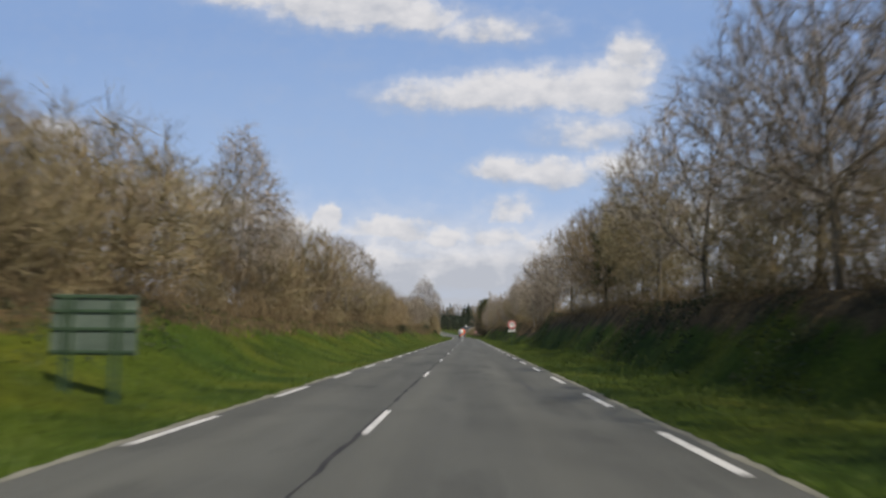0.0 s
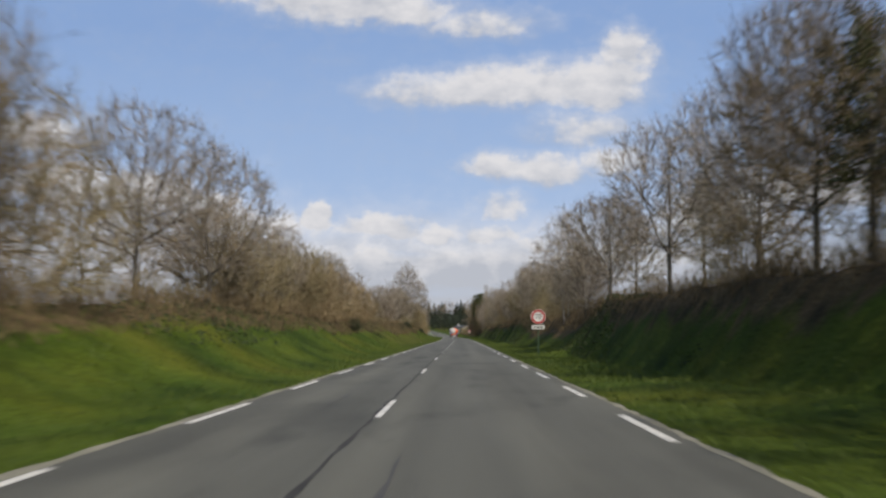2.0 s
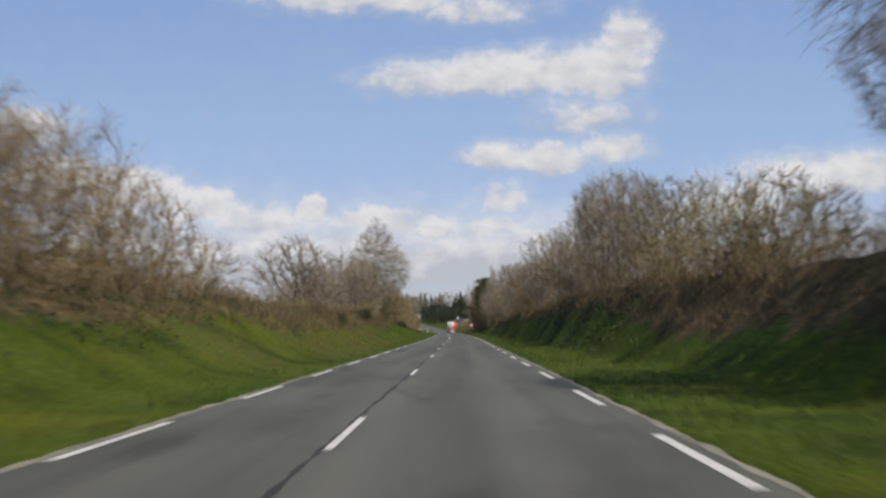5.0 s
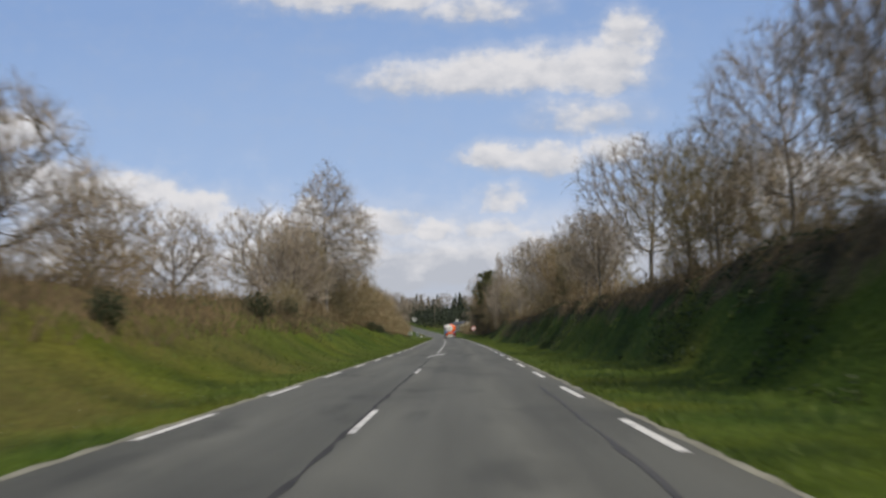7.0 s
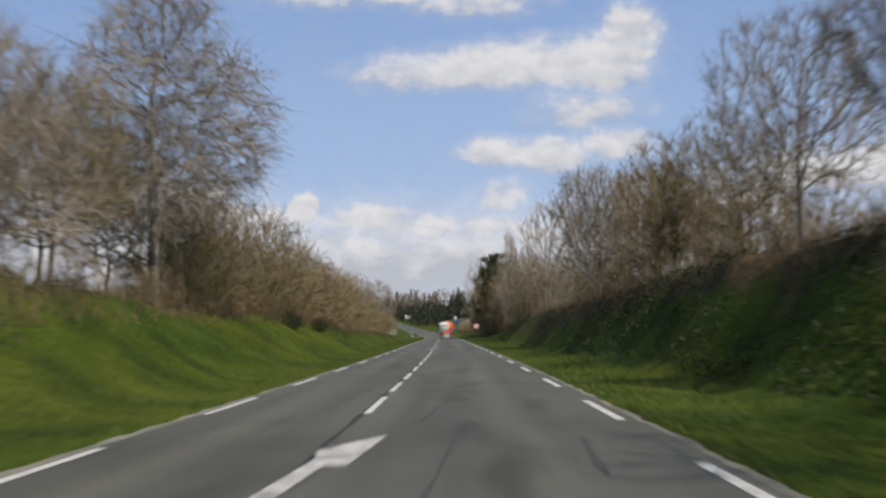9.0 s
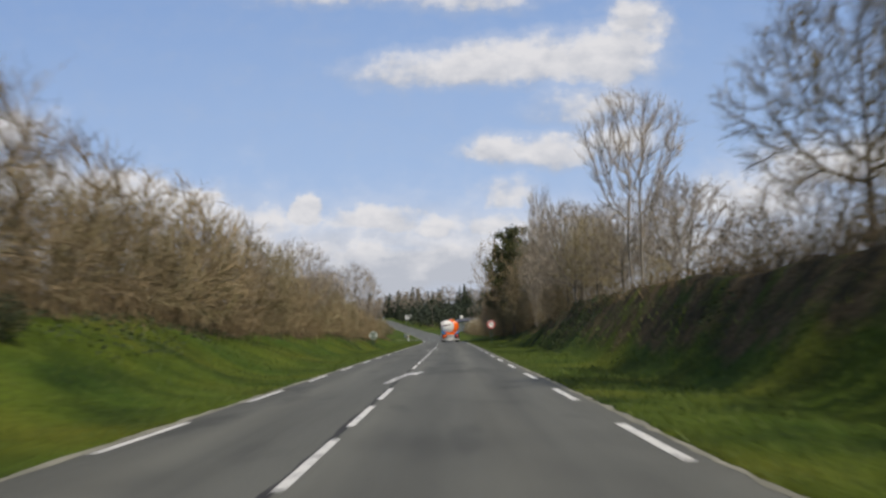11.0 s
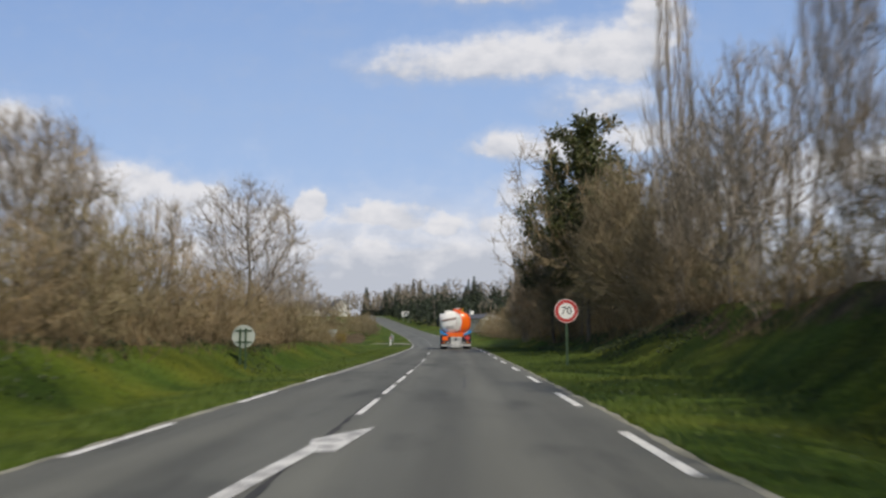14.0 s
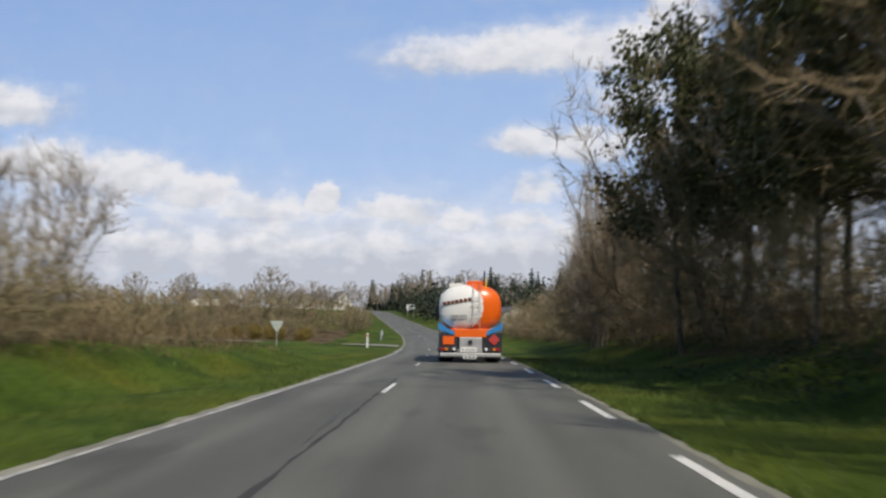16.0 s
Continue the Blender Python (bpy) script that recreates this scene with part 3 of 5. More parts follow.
def skeleton_tree(seed, H, stems, width, low=0.25, shape="round", goals=900, step=0.4, kill=0.55, lift=0.12, droop=0.0, twigs=4, twig=0.8, tw_r=0.008, bole=0.25, tip=0.011,
                  holes=3, stray=0.12, fan=0.3):
    """Trunk, bough and branch segments and twigs of a bare tree or shrub."""
    rng = np.random.default_rng(seed)
    pts = envelope(rng, goals * 2, H * low, H * 1.02, width, shape, holes)[:goals]
    start, parent = [], []
    if stems == 1:
        n = max(2, int(H * bole / step))
        lean = rng.normal(0, 0.04, 2)
        for i in range(n + 1):
            z = -0.3 + (H * bole + 0.3) * i / n
            start.append((lean[0] * z + rng.normal(0, 0.02), lean[1] * z + rng.normal(0, 0.02), z))
            parent.append(i - 1)
    else:
        for k in range(stems):
            a = 2 * math.pi * (k + rng.random() * 0.6) / stems
            r0 = width * rng.uniform(0.05, 0.28)
            for i in range(3):
                h = -0.2 + i * H * bole * 0.5
                r = r0 + fan * h
                start.append((r * math.cos(a), r * math.sin(a), h))
                parent.append(len(start) - 2 if i else -1)
    P, par = grow(rng, start, parent, pts, step, kill, lift, stray)
    # radii from the tips down
    load = np.zeros(len(P))
    for i in range(len(P) - 1, -1, -1):
        if load[i] == 0:
            load[i] = tip ** 2.25
        if par[i] >= 0:
            load[par[i]] += load[i]
    rad = load ** (1 / 2.25)
    seg = [i for i in range(len(P)) if par[i] >= 0]
    # the main stem: the thickest way up
    best = {}
    for i in seg:
        if par[i] not in best or rad[i] > rad[best[par[i]]]:
            best[par[i]] = i
    main = set()
    for r in [i for i in range(len(P)) if par[i] < 0]:
        k = r
        while k in best and rad[best[k]] > max(tip * 3.2, rad[r] * 0.3):
            k = best[k]
            main.add(k)

    def rows(ids):
        ids = np.array(sorted(ids), int)
        if not len(ids):
            return np.zeros((0, 8))
        q = par[ids]
        return np.concatenate([P[q], P[ids], np.minimum(rad[q], rad[ids] * 1.25)[:, None], rad[ids][:, None]], 1)
    rest = [i for i in seg if i not in main]
    thick = rows([i for i in rest if rad[i] > tip * 2.6])
    thin = rows([i for i in rest if rad[i] <= tip * 2.6])
    # twigs along the thin wood, leaning outwards and onwards
    ids = np.array([i for i in seg if rad[i] <= tip * 4.5])
    ids = np.repeat(ids, twigs)
    n = len(ids)
    a, b = P[par[ids]], P[ids]
    tp = a + (b - a) * rng.random((n, 1))
    way = (b - a) / (np.linalg.norm(b - a, axis=1, keepdims=True) + 1e-9)
    mid = np.array([0, 0, H * (low * 0.6 + 0.25)])
    out = tp - mid
    out /= np.linalg.norm(out, axis=1, keepdims=True) + 1e-9
    td = 0.75 * way + 0.4 * out + rng.normal(0, 0.34, (n, 3)) + np.array([0, 0, lift * 0.8 - droop])
    td *= (twig * rng.uniform(0.45, 1.15, n) / (np.linalg.norm(td, axis=1) + 1e-9))[:, None]
    g = rng.uniform(0.2, 0.8, (n, 1))
    sp = tp + td * g
    sd = td / twig + rng.normal(0, 0.42, (n, 3)) + np.array([0, 0, lift * 0.4 - droop * 0.8])
    sd *= (twig * rng.uniform(0.3, 0.7, n) / (np.linalg.norm(sd, axis=1) + 1e-9))[:, None]
    return rows(main), thick, thin, tp, td, sp, sd, tw_r


PROTO = {}


def ribbons(segs, rng):
    """The thinnest branches, one narrow quad each."""
    a, b = segs[:, :3], segs[:, 3:6]
    u = np.cross(b - a, rng.normal(0, 1, a.shape))
    u /= np.linalg.norm(u, axis=1, keepdims=True) + 1e-9
    v = np.stack([a - u * segs[:, 6:7], a + u * segs[:, 6:7], b + u * segs[:, 7:8], b - u * segs[:, 7:8]], 1).reshape(-1, 3)
    return v, np.arange(len(segs) * 4).reshape(-1, 4)


def plant(kind, name, label, category, bark, twigmat, leaf=None, leaf_n=0, leaf_size=0.12, leaf_low=0.0, leaf_high=1.0, leaf_out=9.0, **spec):
    """Meshes for one shape of tree; trees are set from them by set_tree."""
    stem, thick, thin, tp, td, sp, sd, tw = skeleton_tree(**spec)
    rng = np.random.default_rng(spec["seed"] + 50)
    if spec["stems"] == 1:
        v, f = long_tube(np.concatenate([stem[:1, :3], stem[:, 3:6]]), np.concatenate([stem[:1, 6] * 1.25, stem[:, 7]]), 8)
    else:
        v, f = tubes(stem, 4)
    trunk = sheet_mesh("trunk", v, f, True)
    trunk.materials.append(bark)
    v, f = tubes(thick, 4 if spec["stems"] == 1 else 3)
    boughs = sheet_mesh("branches", v, f, True)
    boughs.materials.append(bark)
    v1, f1 = ribbons(thin, rng)
    v2, f2 = slivers(tp, td, tw * 1.1)
    v3, f3 = slivers(sp, sd, tw * 0.9)
    crown = bpy.data.meshes.new("crown")
    crown.from_pydata(np.concatenate([v1, v2, v3]).tolist(), [], f1.tolist() + (f2 + len(v1)).tolist() + (f3 + len(v1) + len(v2)).tolist())
    crown.materials.append(twigmat)
    leaves = None
    if leaf:
        H = spec["H"]
        allp = np.concatenate([stem[:, 3:6], thick[:, 3:6], thin[:, 3:6], thin[:, :3]])
        keep = allp[(allp[:, 2] > H * leaf_low) & (allp[:, 2] < H * leaf_high) & (np.hypot(allp[:, 0], allp[:, 1]) < leaf_out)]
        pts = keep[rng.integers(0, len(keep), leaf_n)] + rng.normal(0, 0.22, (leaf_n, 3))
        leaves = leaf_mesh("foliage", pts, leaf_size, rng)
        leaves.materials.append(leaf)
    PROTO[kind] = (name, label, category, trunk, boughs, crown, leaves, spec["H"], spec["stems"])


def leaf_mesh(name, pts, size, rng):
    """Small folded leaves, four corners each, turned every way."""
    n = len(pts)
    a = rng.normal(0, 1, (n, 3))
    a /= np.linalg.norm(a, axis=1, keepdims=True)
    b = np.cross(a, rng.normal(0, 1, (n, 3)))
    b /= np.linalg.norm(b, axis=1, keepdims=True)
    c = np.cross(a, b)
    s = size * rng.uniform(0.6, 1.3, (n, 1))
    v = np.stack([pts - a * s, pts - b * s * 0.6 + c * s * 0.25, pts + a * s, pts + b * s * 0.6 + c * s * 0.25], 1).reshape(-1, 3)
    i = np.arange(n)[:, None] * 4
    f = np.concatenate([i + [0, 1, 2], i + [0, 2, 3]])
    return sheet_mesh(name, v, f)


def set_tree(kind, s, l, height, wide=1.0, group=""):
    name, label, cat, trunk, boughs, crown, leaves, H, stems = PROTO[kind]
    r = random.Random(int(s * 131 + l * 977))
    x, y = plan(s, l)
    z = float(ground_z(s, l))
    k = height / H
    root = tagged(new(name), label, cat, group)
    root.matrix_world = Matrix.LocRotScale((x, y, z), Euler((0, 0, r.uniform(0, 6.28))), (k * wide, k * wide, k))
    for n, me in (("trunk", trunk), ("branchwork", boughs), ("crown", crown), ("foliage", leaves)):
        if me:
            o = tagged(new(n, me), kind="" if n == "trunk" and stems == 1 else "stuff")
            o.parent = root
    return root


for i, sd in enumerate((11, 23, 37, 41)):
    plant("oak%d" % i, "bare_tree", "leafless grey-brown roadside tree with fine twigs", "tree", M_BARK, M_SHRUB if i == 1 else M_TWIG_GREY, seed=sd, H=10.0, stems=1, width=4.3,
          low=0.24, shape="round", goals=1450, step=0.38, kill=0.42, lift=0.1, twigs=5, twig=1.0, tw_r=0.0090, bole=0.22, tip=0.0092)
for i, sd in enumerate((19, 29)):
    plant("back%d" % i, "bare_tree", "leafless grey-brown tree behind the roadside hedge", "tree", M_BARK, M_SHRUB if i else M_TWIG_GREY, seed=sd, H=10.0, stems=1, width=4.4,
          low=0.24, shape="round", goals=800, step=0.46, kill=0.55, lift=0.1, twigs=5, twig=1.15, tw_r=0.012, bole=0.22)
for i, sd in enumerate((53, 59)):
    plant("distant%d" % i, "bare_tree", "bare tree across the field", "tree", M_BARK, M_TWIG_GREY, seed=sd, H=10.0, stems=1, width=4.2,
          low=0.26, shape="round", goals=420, step=0.6, kill=0.75, lift=0.1, twigs=4, twig=1.0, tw_r=0.042, bole=0.26, tip=0.028)
    plant("scrub%d" % i, "shrub", "brown leafless shrub in the field hedge", "shrub", M_TWIG, M_THICKET if i else M_SHRUB, seed=sd + 90, H=5.0, stems=6, width=2.6,
          low=0.06, shape="dome", goals=280, step=0.38, kill=0.46, lift=0.12, twigs=6, twig=0.9, tw_r=0.019, bole=0.08, tip=0.01)
for i, sd in enumerate((13, 43)):
    plant("fan%d" % i, "bare_tree", "leafless tree with limbs fanning out low down", "tree", M_BARK if i else M_PALEBARK, M_TWIG_GREY if i else M_PALE, seed=sd, H=8.0, stems=1, width=3.4,
          low=0.16, shape="vase", goals=1900, step=0.32, kill=0.33, lift=0.22, twigs=6, twig=0.9, tw_r=0.0092, bole=0.12, tip=0.009)
for i, sd in enumerate((147, 151)):
    plant("low%d" % i, "bare_tree", "small leafless tree spreading low over the bank", "tree", M_BARK, M_TWIG if i else M_TWIG_GREY, seed=sd, H=4.5, stems=1, width=2.7,
          low=0.13, shape="dome", goals=900, step=0.24, kill=0.26, lift=0.12, twigs=5, twig=0.7, tw_r=0.0078, bole=0.12, tip=0.0075, stray=0.2)
plant("clad", "bare_tree", "leafless tree with ivy climbing its trunk", "tree", M_BARK, M_TWIG, leaf=M_IVY, leaf_n=3600, leaf_size=0.085, leaf_low=0.02, leaf_high=0.8, leaf_out=1.1, seed=163, H=10.0, stems=1, width=4.2,
      low=0.26, shape="round", goals=1400, step=0.38, kill=0.43, lift=0.12, twigs=6, twig=1.0, tw_r=0.0082, bole=0.34, tip=0.0092)
for i, sd in enumerate((5, 9)):
    plant("birch%d" % i, "birch", "bare birch with pale trunk and drooping twigs", "tree", M_BIRCH, M_PALE, seed=sd, H=12.0, stems=1, width=3.3,
          low=0.2, shape="egg", goals=2100 if i else 1400, step=0.36, kill=0.4 if i else 0.45, lift=0.14, droop=0.6, twigs=9 if i else 7, twig=1.1, tw_r=0.0085 if i else 0.0078, bole=0.58, tip=0.0075)
for i, sd in enumerate((61, 67, 71, 79)):
    plant("shrub%d" % i, "shrub", "dense brown leafless shrub on the bank", "shrub", M_TWIG, M_SHRUB if i % 2 else M_TWIG, seed=sd, H=5.0, stems=7, width=2.6,
          low=0.05, shape="dome", goals=480, step=0.32, kill=0.38, lift=0.14, twigs=4, twig=0.92, tw_r=0.0095, bole=0.08, tip=0.007)
for i, sd in enumerate((83, 89)):
    plant("willow%d" % i, "willow", "pale bare poplar with many upright stems", "tree", M_PALEBARK, M_PALE, seed=sd, H=8.0, stems=8, width=1.7,
          low=0.1, shape="column", goals=1300, step=0.32, kill=0.34, lift=0.75, twigs=5, twig=1.05, tw_r=0.0075, bole=0.15, tip=0.009, fan=0.08)
plant("forked", "bare_tree", "slender pale bare tree with two forked stems", "tree", M_PALEBARK, M_PALE, seed=171, H=9.0, stems=2, width=2.5,
      low=0.24, shape="vase", goals=650, step=0.36, kill=0.46, lift=0.4, twigs=7, twig=0.95, tw_r=0.0085, bole=0.3, tip=0.0095, fan=0.12)
plant("sallow", "sallow", "rounded pale bare sallow with radiating stems", "tree", M_PALEBARK, M_PALE, seed=139, H=6.0, stems=7, width=3.2,
      low=0.12, shape="vase", goals=900, step=0.32, kill=0.38, lift=0.35, twigs=5, twig=0.8, tw_r=0.010, bole=0.15, tip=0.008)
for i, sd in enumerate((127, 131)):
    plant("thicket%d" % i, "thicket", "tall dense dark thicket of bare stems", "shrub", M_BARK, M_THICKET, seed=sd, H=8.0, stems=8, width=3.5,
          low=0.08, shape="round", goals=1000, step=0.38, kill=0.46, lift=0.14, twigs=10, twig=1.1, tw_r=0.0088, bole=0.12, tip=0.008, holes=1)
for i, sd in enumerate((97, 101)):
    plant("ivy%d" % i, "ivy_tree", "tree thickly overgrown with dark green ivy", "tree", M_BARK, M_TWIG, leaf=M_IVY, leaf_n=10000 if i else 7000, leaf_size=0.12, leaf_low=0.36 if i else 0.5, leaf_high=0.99, leaf_out=2.6 if i else 1.9,
          seed=sd, H=12.0, stems=1, width=4.0, low=0.28, shape="round", goals=700, step=0.5, kill=0.6, lift=0.12, twigs=4, twig=0.9, tw_r=0.01, bole=0.3)
plant("gorse", "gorse_bush", "dark evergreen bush on the bank", "bush", M_BARK, M_TWIG, leaf=M_GORSE, leaf_n=2600, leaf_size=0.07, seed=107, H=2.0, stems=6, width=1.25,
      low=0.08, shape="dome", goals=220, step=0.18, kill=0.24, twigs=2, twig=0.3, tw_r=0.006, bole=0.1, tip=0.006)
plant("broom", "gorse_bush", "yellow flowering gorse bush", "bush", M_BARK, M_TWIG, leaf=M_YELLOW, leaf_n=2200, leaf_size=0.07, seed=109, H=1.6, stems=6, width=1.0,
      low=0.08, shape="dome", goals=200, step=0.16, kill=0.2, twigs=2, twig=0.25, tw_r=0.006, bole=0.1, tip=0.006)

# single trees, stretch by stretch: kind, along, right, height above the bank, width
def stand(*trees):
    for kind, s, l, h, *w in trees:
        set_tree(kind, s, l, h, *w)


# the right bank, up to the first speed sign
# the first three stand out of view, added to cast shade on verge and road
stand(("oak3", -3, 10.6, 8.6), ("oak0", 4, 10.6, 8.6), ("oak2", 10.5, 10.6, 8.6), ("oak0", 14, 13, 9), ("oak0", 21.5, 10.6, 8.4, 1.05), ("oak2", 27, 12.5, 9), ("oak3", 32.5, 10.4, 8.0),
      ("oak1", 40.5, 10.4, 7.4), ("oak1", 47, 11, 7.0), ("clad", 55.5, 10.3, 7.3), ("oak3", 60, 11, 7.4), ("oak1", 50.5, 13, 6.8), ("oak1", 57, 13.4, 6.8), ("oak0", 65.5, 11.4, 7.4), ("oak1", 68.5, 12.6, 6.2),
      ("oak0", 73.3, 10.3, 7.7, 0.98), ("fan1", 85.6, 9.9, 5.9, 1.05), ("oak1", 79, 13.5, 5.6), ("low0", 91.3, 9.3, 4.3, 0.85), ("oak1", 93, 13, 5.6))
# from the birches to the bare stretch of bank
stand(("birch0", 103, 9.4, 9.3, 1.05), ("birch0", 105, 10, 8.4, 0.95), ("birch0", 100.6, 10.8, 5.8, 1.0), ("oak3", 108, 11.5, 5.2), ("oak1", 133, 12.0, 5.4), ("fan0", 140.5, 10.8, 6.9), ("fan1", 147, 10.9, 6.6, 0.85),
      ("oak3", 153, 11, 7.0, 0.85), ("oak1", 157, 10.1, 5.3, 0.9), ("oak1", 162, 10.5, 5.5), ("thicket1", 158, 12.4, 4.8), ("oak0", 167.5, 10.3, 7.1, 1.08), ("fan1", 178.6, 9.7, 5.2, 0.95), ("oak2", 186.5, 10.2, 6.3, 0.9))
# on to the tall fanning tree
stand(("oak1", 193.5, 11.2, 5.8), ("clad", 198.8, 10.3, 6.2, 0.85), ("clad", 203.5, 10.9, 5.9, 0.8), ("oak3", 207, 11.6, 6.5), ("fan0", 213.5, 9.9, 7.8, 0.9), ("oak1", 220, 11, 6.5), ("forked", 235.5, 10.8, 4.6, 1.0), ("low0", 231.5, 12.5, 2.6, 1.1), ("forked", 240.5, 10.4, 9.5, 1.0),
      ("oak2", 246, 10.8, 5.5, 0.85), ("oak1", 251.5, 10.4, 5.6, 0.85), ("oak2", 256.5, 9.8, 7.2, 0.95), ("oak1", 260, 10.8, 6.8, 0.85), ("oak3", 262.5, 12.6, 6.2), ("oak0", 266, 10.6, 8.6), ("oak1", 266.8, 11.8, 5.6, 1.1), ("low1", 269, 10.3, 3.0))
# pale stems, poplars and the ivy-grown group
stand(("sallow", 276, 9.8, 6.6, 0.68), ("willow0", 272.3, 9.9, 10.8, 0.32), ("willow1", 288.5, 10.7, 13.2, 0.34), ("fan0", 282, 10.5, 6.0, 1.0), ("ivy0", 303.6, 9.3, 13.2, 1.0), ("ivy1", 310.5, 11.2, 12), ("ivy1", 319, 9.3, 12.2, 1.0), ("ivy1", 316, 10.8, 10.2),
      ("thicket1", 290.5, 11.6, 6.2), ("thicket0", 296, 11.2, 8.0), ("thicket1", 301, 11.4, 7.8), ("ivy1", 307.5, 11.6, 9.2), ("ivy1", 309, 9.8, 9.5, 0.85), ("thicket1", 317, 10.4, 7.8), ("thicket0", 326, 9.4, 6.8),
      ("thicket1", 333, 10, 6), ("thicket0", 341, 9.8, 5.5), ("willow1", 331, 8.5, 8.6, 0.8), ("willow0", 338, 10.4, 9.5), ("oak2", 345, 11, 6), ("oak0", 356, 12, 6))
# the left bank
stand(("oak1", 10, -11, 5.5), ("oak2", 19, -10.5, 5.2), ("oak3", 27, -11, 5.9), ("oak1", 31, -10.2, 5.8, 1.1), ("birch1", 38.5, -9.5, 9.3, 1.0), ("oak0", 45, -10.8, 6.3), ("oak1", 52, -9.8, 6.2), ("oak2", 64.5, -9.7, 6.7, 1.02), ("oak3", 71.5, -9.3, 6.6, 1.08),
      ("oak0", 78, -10.8, 5.2), ("oak2", 85.8, -9.3, 5.3, 0.65), ("oak1", 92, -9.2, 5.0), ("oak3", 103, -9.3, 5.3, 0.95), ("oak0", 112, -9.6, 4.4))
stand(("low0", 149, -10, 4.7, 1.0), ("low1", 155, -10.2, 3.6, 0.9), ("low0", 162.2, -10, 3.5, 1.0), ("low1", 158.5, -11.5, 2.6, 1.0), ("low0", 184.3, -9.8, 5.9, 0.8), ("oak1", 189, -10.2, 6.4, 0.85), ("birch1", 193.5, -8.7, 12.4, 1.08), ("oak1", 198, -10.6, 7.6, 0.95),
      ("oak3", 204, -10.2, 5.2), ("oak2", 213, -10.5, 4.3), ("oak1", 228, -10.2, 4.4), ("oak0", 238, -10, 4.8), ("oak3", 244, -9.8, 5.2), ("oak1", 250, -9.5, 5.3), ("oak0", 261.3, -9.6, 6.7, 0.9), ("oak2", 266, -10.4, 4.6),
      ("fan0", 276.5, -9.9, 5.7, 1.0), ("oak3", 299.4, -9.6, 8.5, 0.98), ("willow1", 294, -12.5, 6.3, 1.5), ("willow0", 287, -13.5, 6, 1.3), ("sallow", 309.4, -9.7, 4.5, 1.2))
# back rows that fill the gaps between them
stand(*[("oak%d" % (i % 4), 12 + i * 6.1, 14.6 + (i % 3), 8.2 - (i % 4) * 0.6) for i in (0, 1, 3, 5)])
stand(*[("back%d" % (i % 2), 146 + i * 8.3, 14.2 + (i % 3), 6.6 - (i % 3) * 0.5) for i in range(17) if not 160 < 146 + i * 8.3 < 200 and not 221 < 146 + i * 8.3 < 238])
stand(*[("back%d" % (i % 2), 8 + i * 8.7, -12.6 - (i % 3), 6.0 - (i % 3) * 0.4) for i in range(13)])
stand(*[("back%d" % (i % 2), 186 + i * 8.3, -12.2 - (i % 3), (7.6 if i < 3 else 4.8) - (i % 3) * 0.3) for i in range(13)])

# hedge of shrubs on both banks
rng = random.Random(77)


def hedge(s0, s1, step, l, heights, sway=0.7):
    s = s0
    while s < s1:
        h = float(np.interp(s, heights[0], heights[1])) * rng.uniform(0.72, 1.15)
        if h > 0.7:
            set_tree("shrub%d" % rng.randrange(4), s, l + rng.uniform(-sway, sway), h, group="hedge along the road", wide=rng.uniform(0.85, 1.2) * (1.25 if h < 3 else 1.0))
        s += step * rng.uniform(0.75, 1.3)


def triangles(me):
    me.calc_loop_triangles()
    v = np.zeros(len(me.vertices) * 3)
    f = np.zeros(len(me.loop_triangles) * 3, np.int32)
    me.vertices.foreach_get("co", v)
    me.loop_triangles.foreach_get("vertices", f)
    return v.reshape(-1, 3), f.reshape(-1, 3)


def scrub_stuff(*rows):
    """The brown scrub behind the hedges, too tangled to tell one bush from the next."""
    shapes = [[triangles(PROTO["scrub%d" % i][k]) for k in (3, 4, 5)] for i in range(2)]
    vv, ff, mm, at = [], [], [], 0
    for s0, s1, step, l, heights, sway in rows:
        s = s0
        while s < s1:
            h = float(np.interp(s, heights[0], heights[1])) * rng.uniform(0.72, 1.15)
            if h > 0.7:
                q = l + rng.uniform(-sway, sway)
                x, y = plan(s, q)
                k, w, turn, kind = h / 5.0, rng.uniform(0.85, 1.2) * (1.25 if h < 3 else 1.0), rng.uniform(0, 6.28), rng.randrange(2)
                c, d = math.cos(turn) * k * w, math.sin(turn) * k * w
                for j, (v, f) in enumerate(shapes[kind]):
                    vv.append(np.stack([v[:, 0] * c - v[:, 1] * d + float(x), v[:, 0] * d + v[:, 1] * c + float(y), v[:, 2] * k + float(ground_z(s, q))], 1))
                    ff.append(f + at)
                    mm.append(np.full(len(f), 0 if j < 2 else 1 + kind, np.int32))
                    at += len(v)
            s += step * rng.uniform(0.75, 1.3)
    me = sheet_mesh("scrub", np.concatenate(vv), np.concatenate(ff))
    for m in (M_TWIG, M_SHRUB, M_THICKET):
        me.materials.append(m)
    me.polygons.foreach_set("material_index", np.concatenate(mm))
    tagged(part("scrub", me, None), "brown leafless scrub behind the roadside hedges", "scrub", kind="stuff")


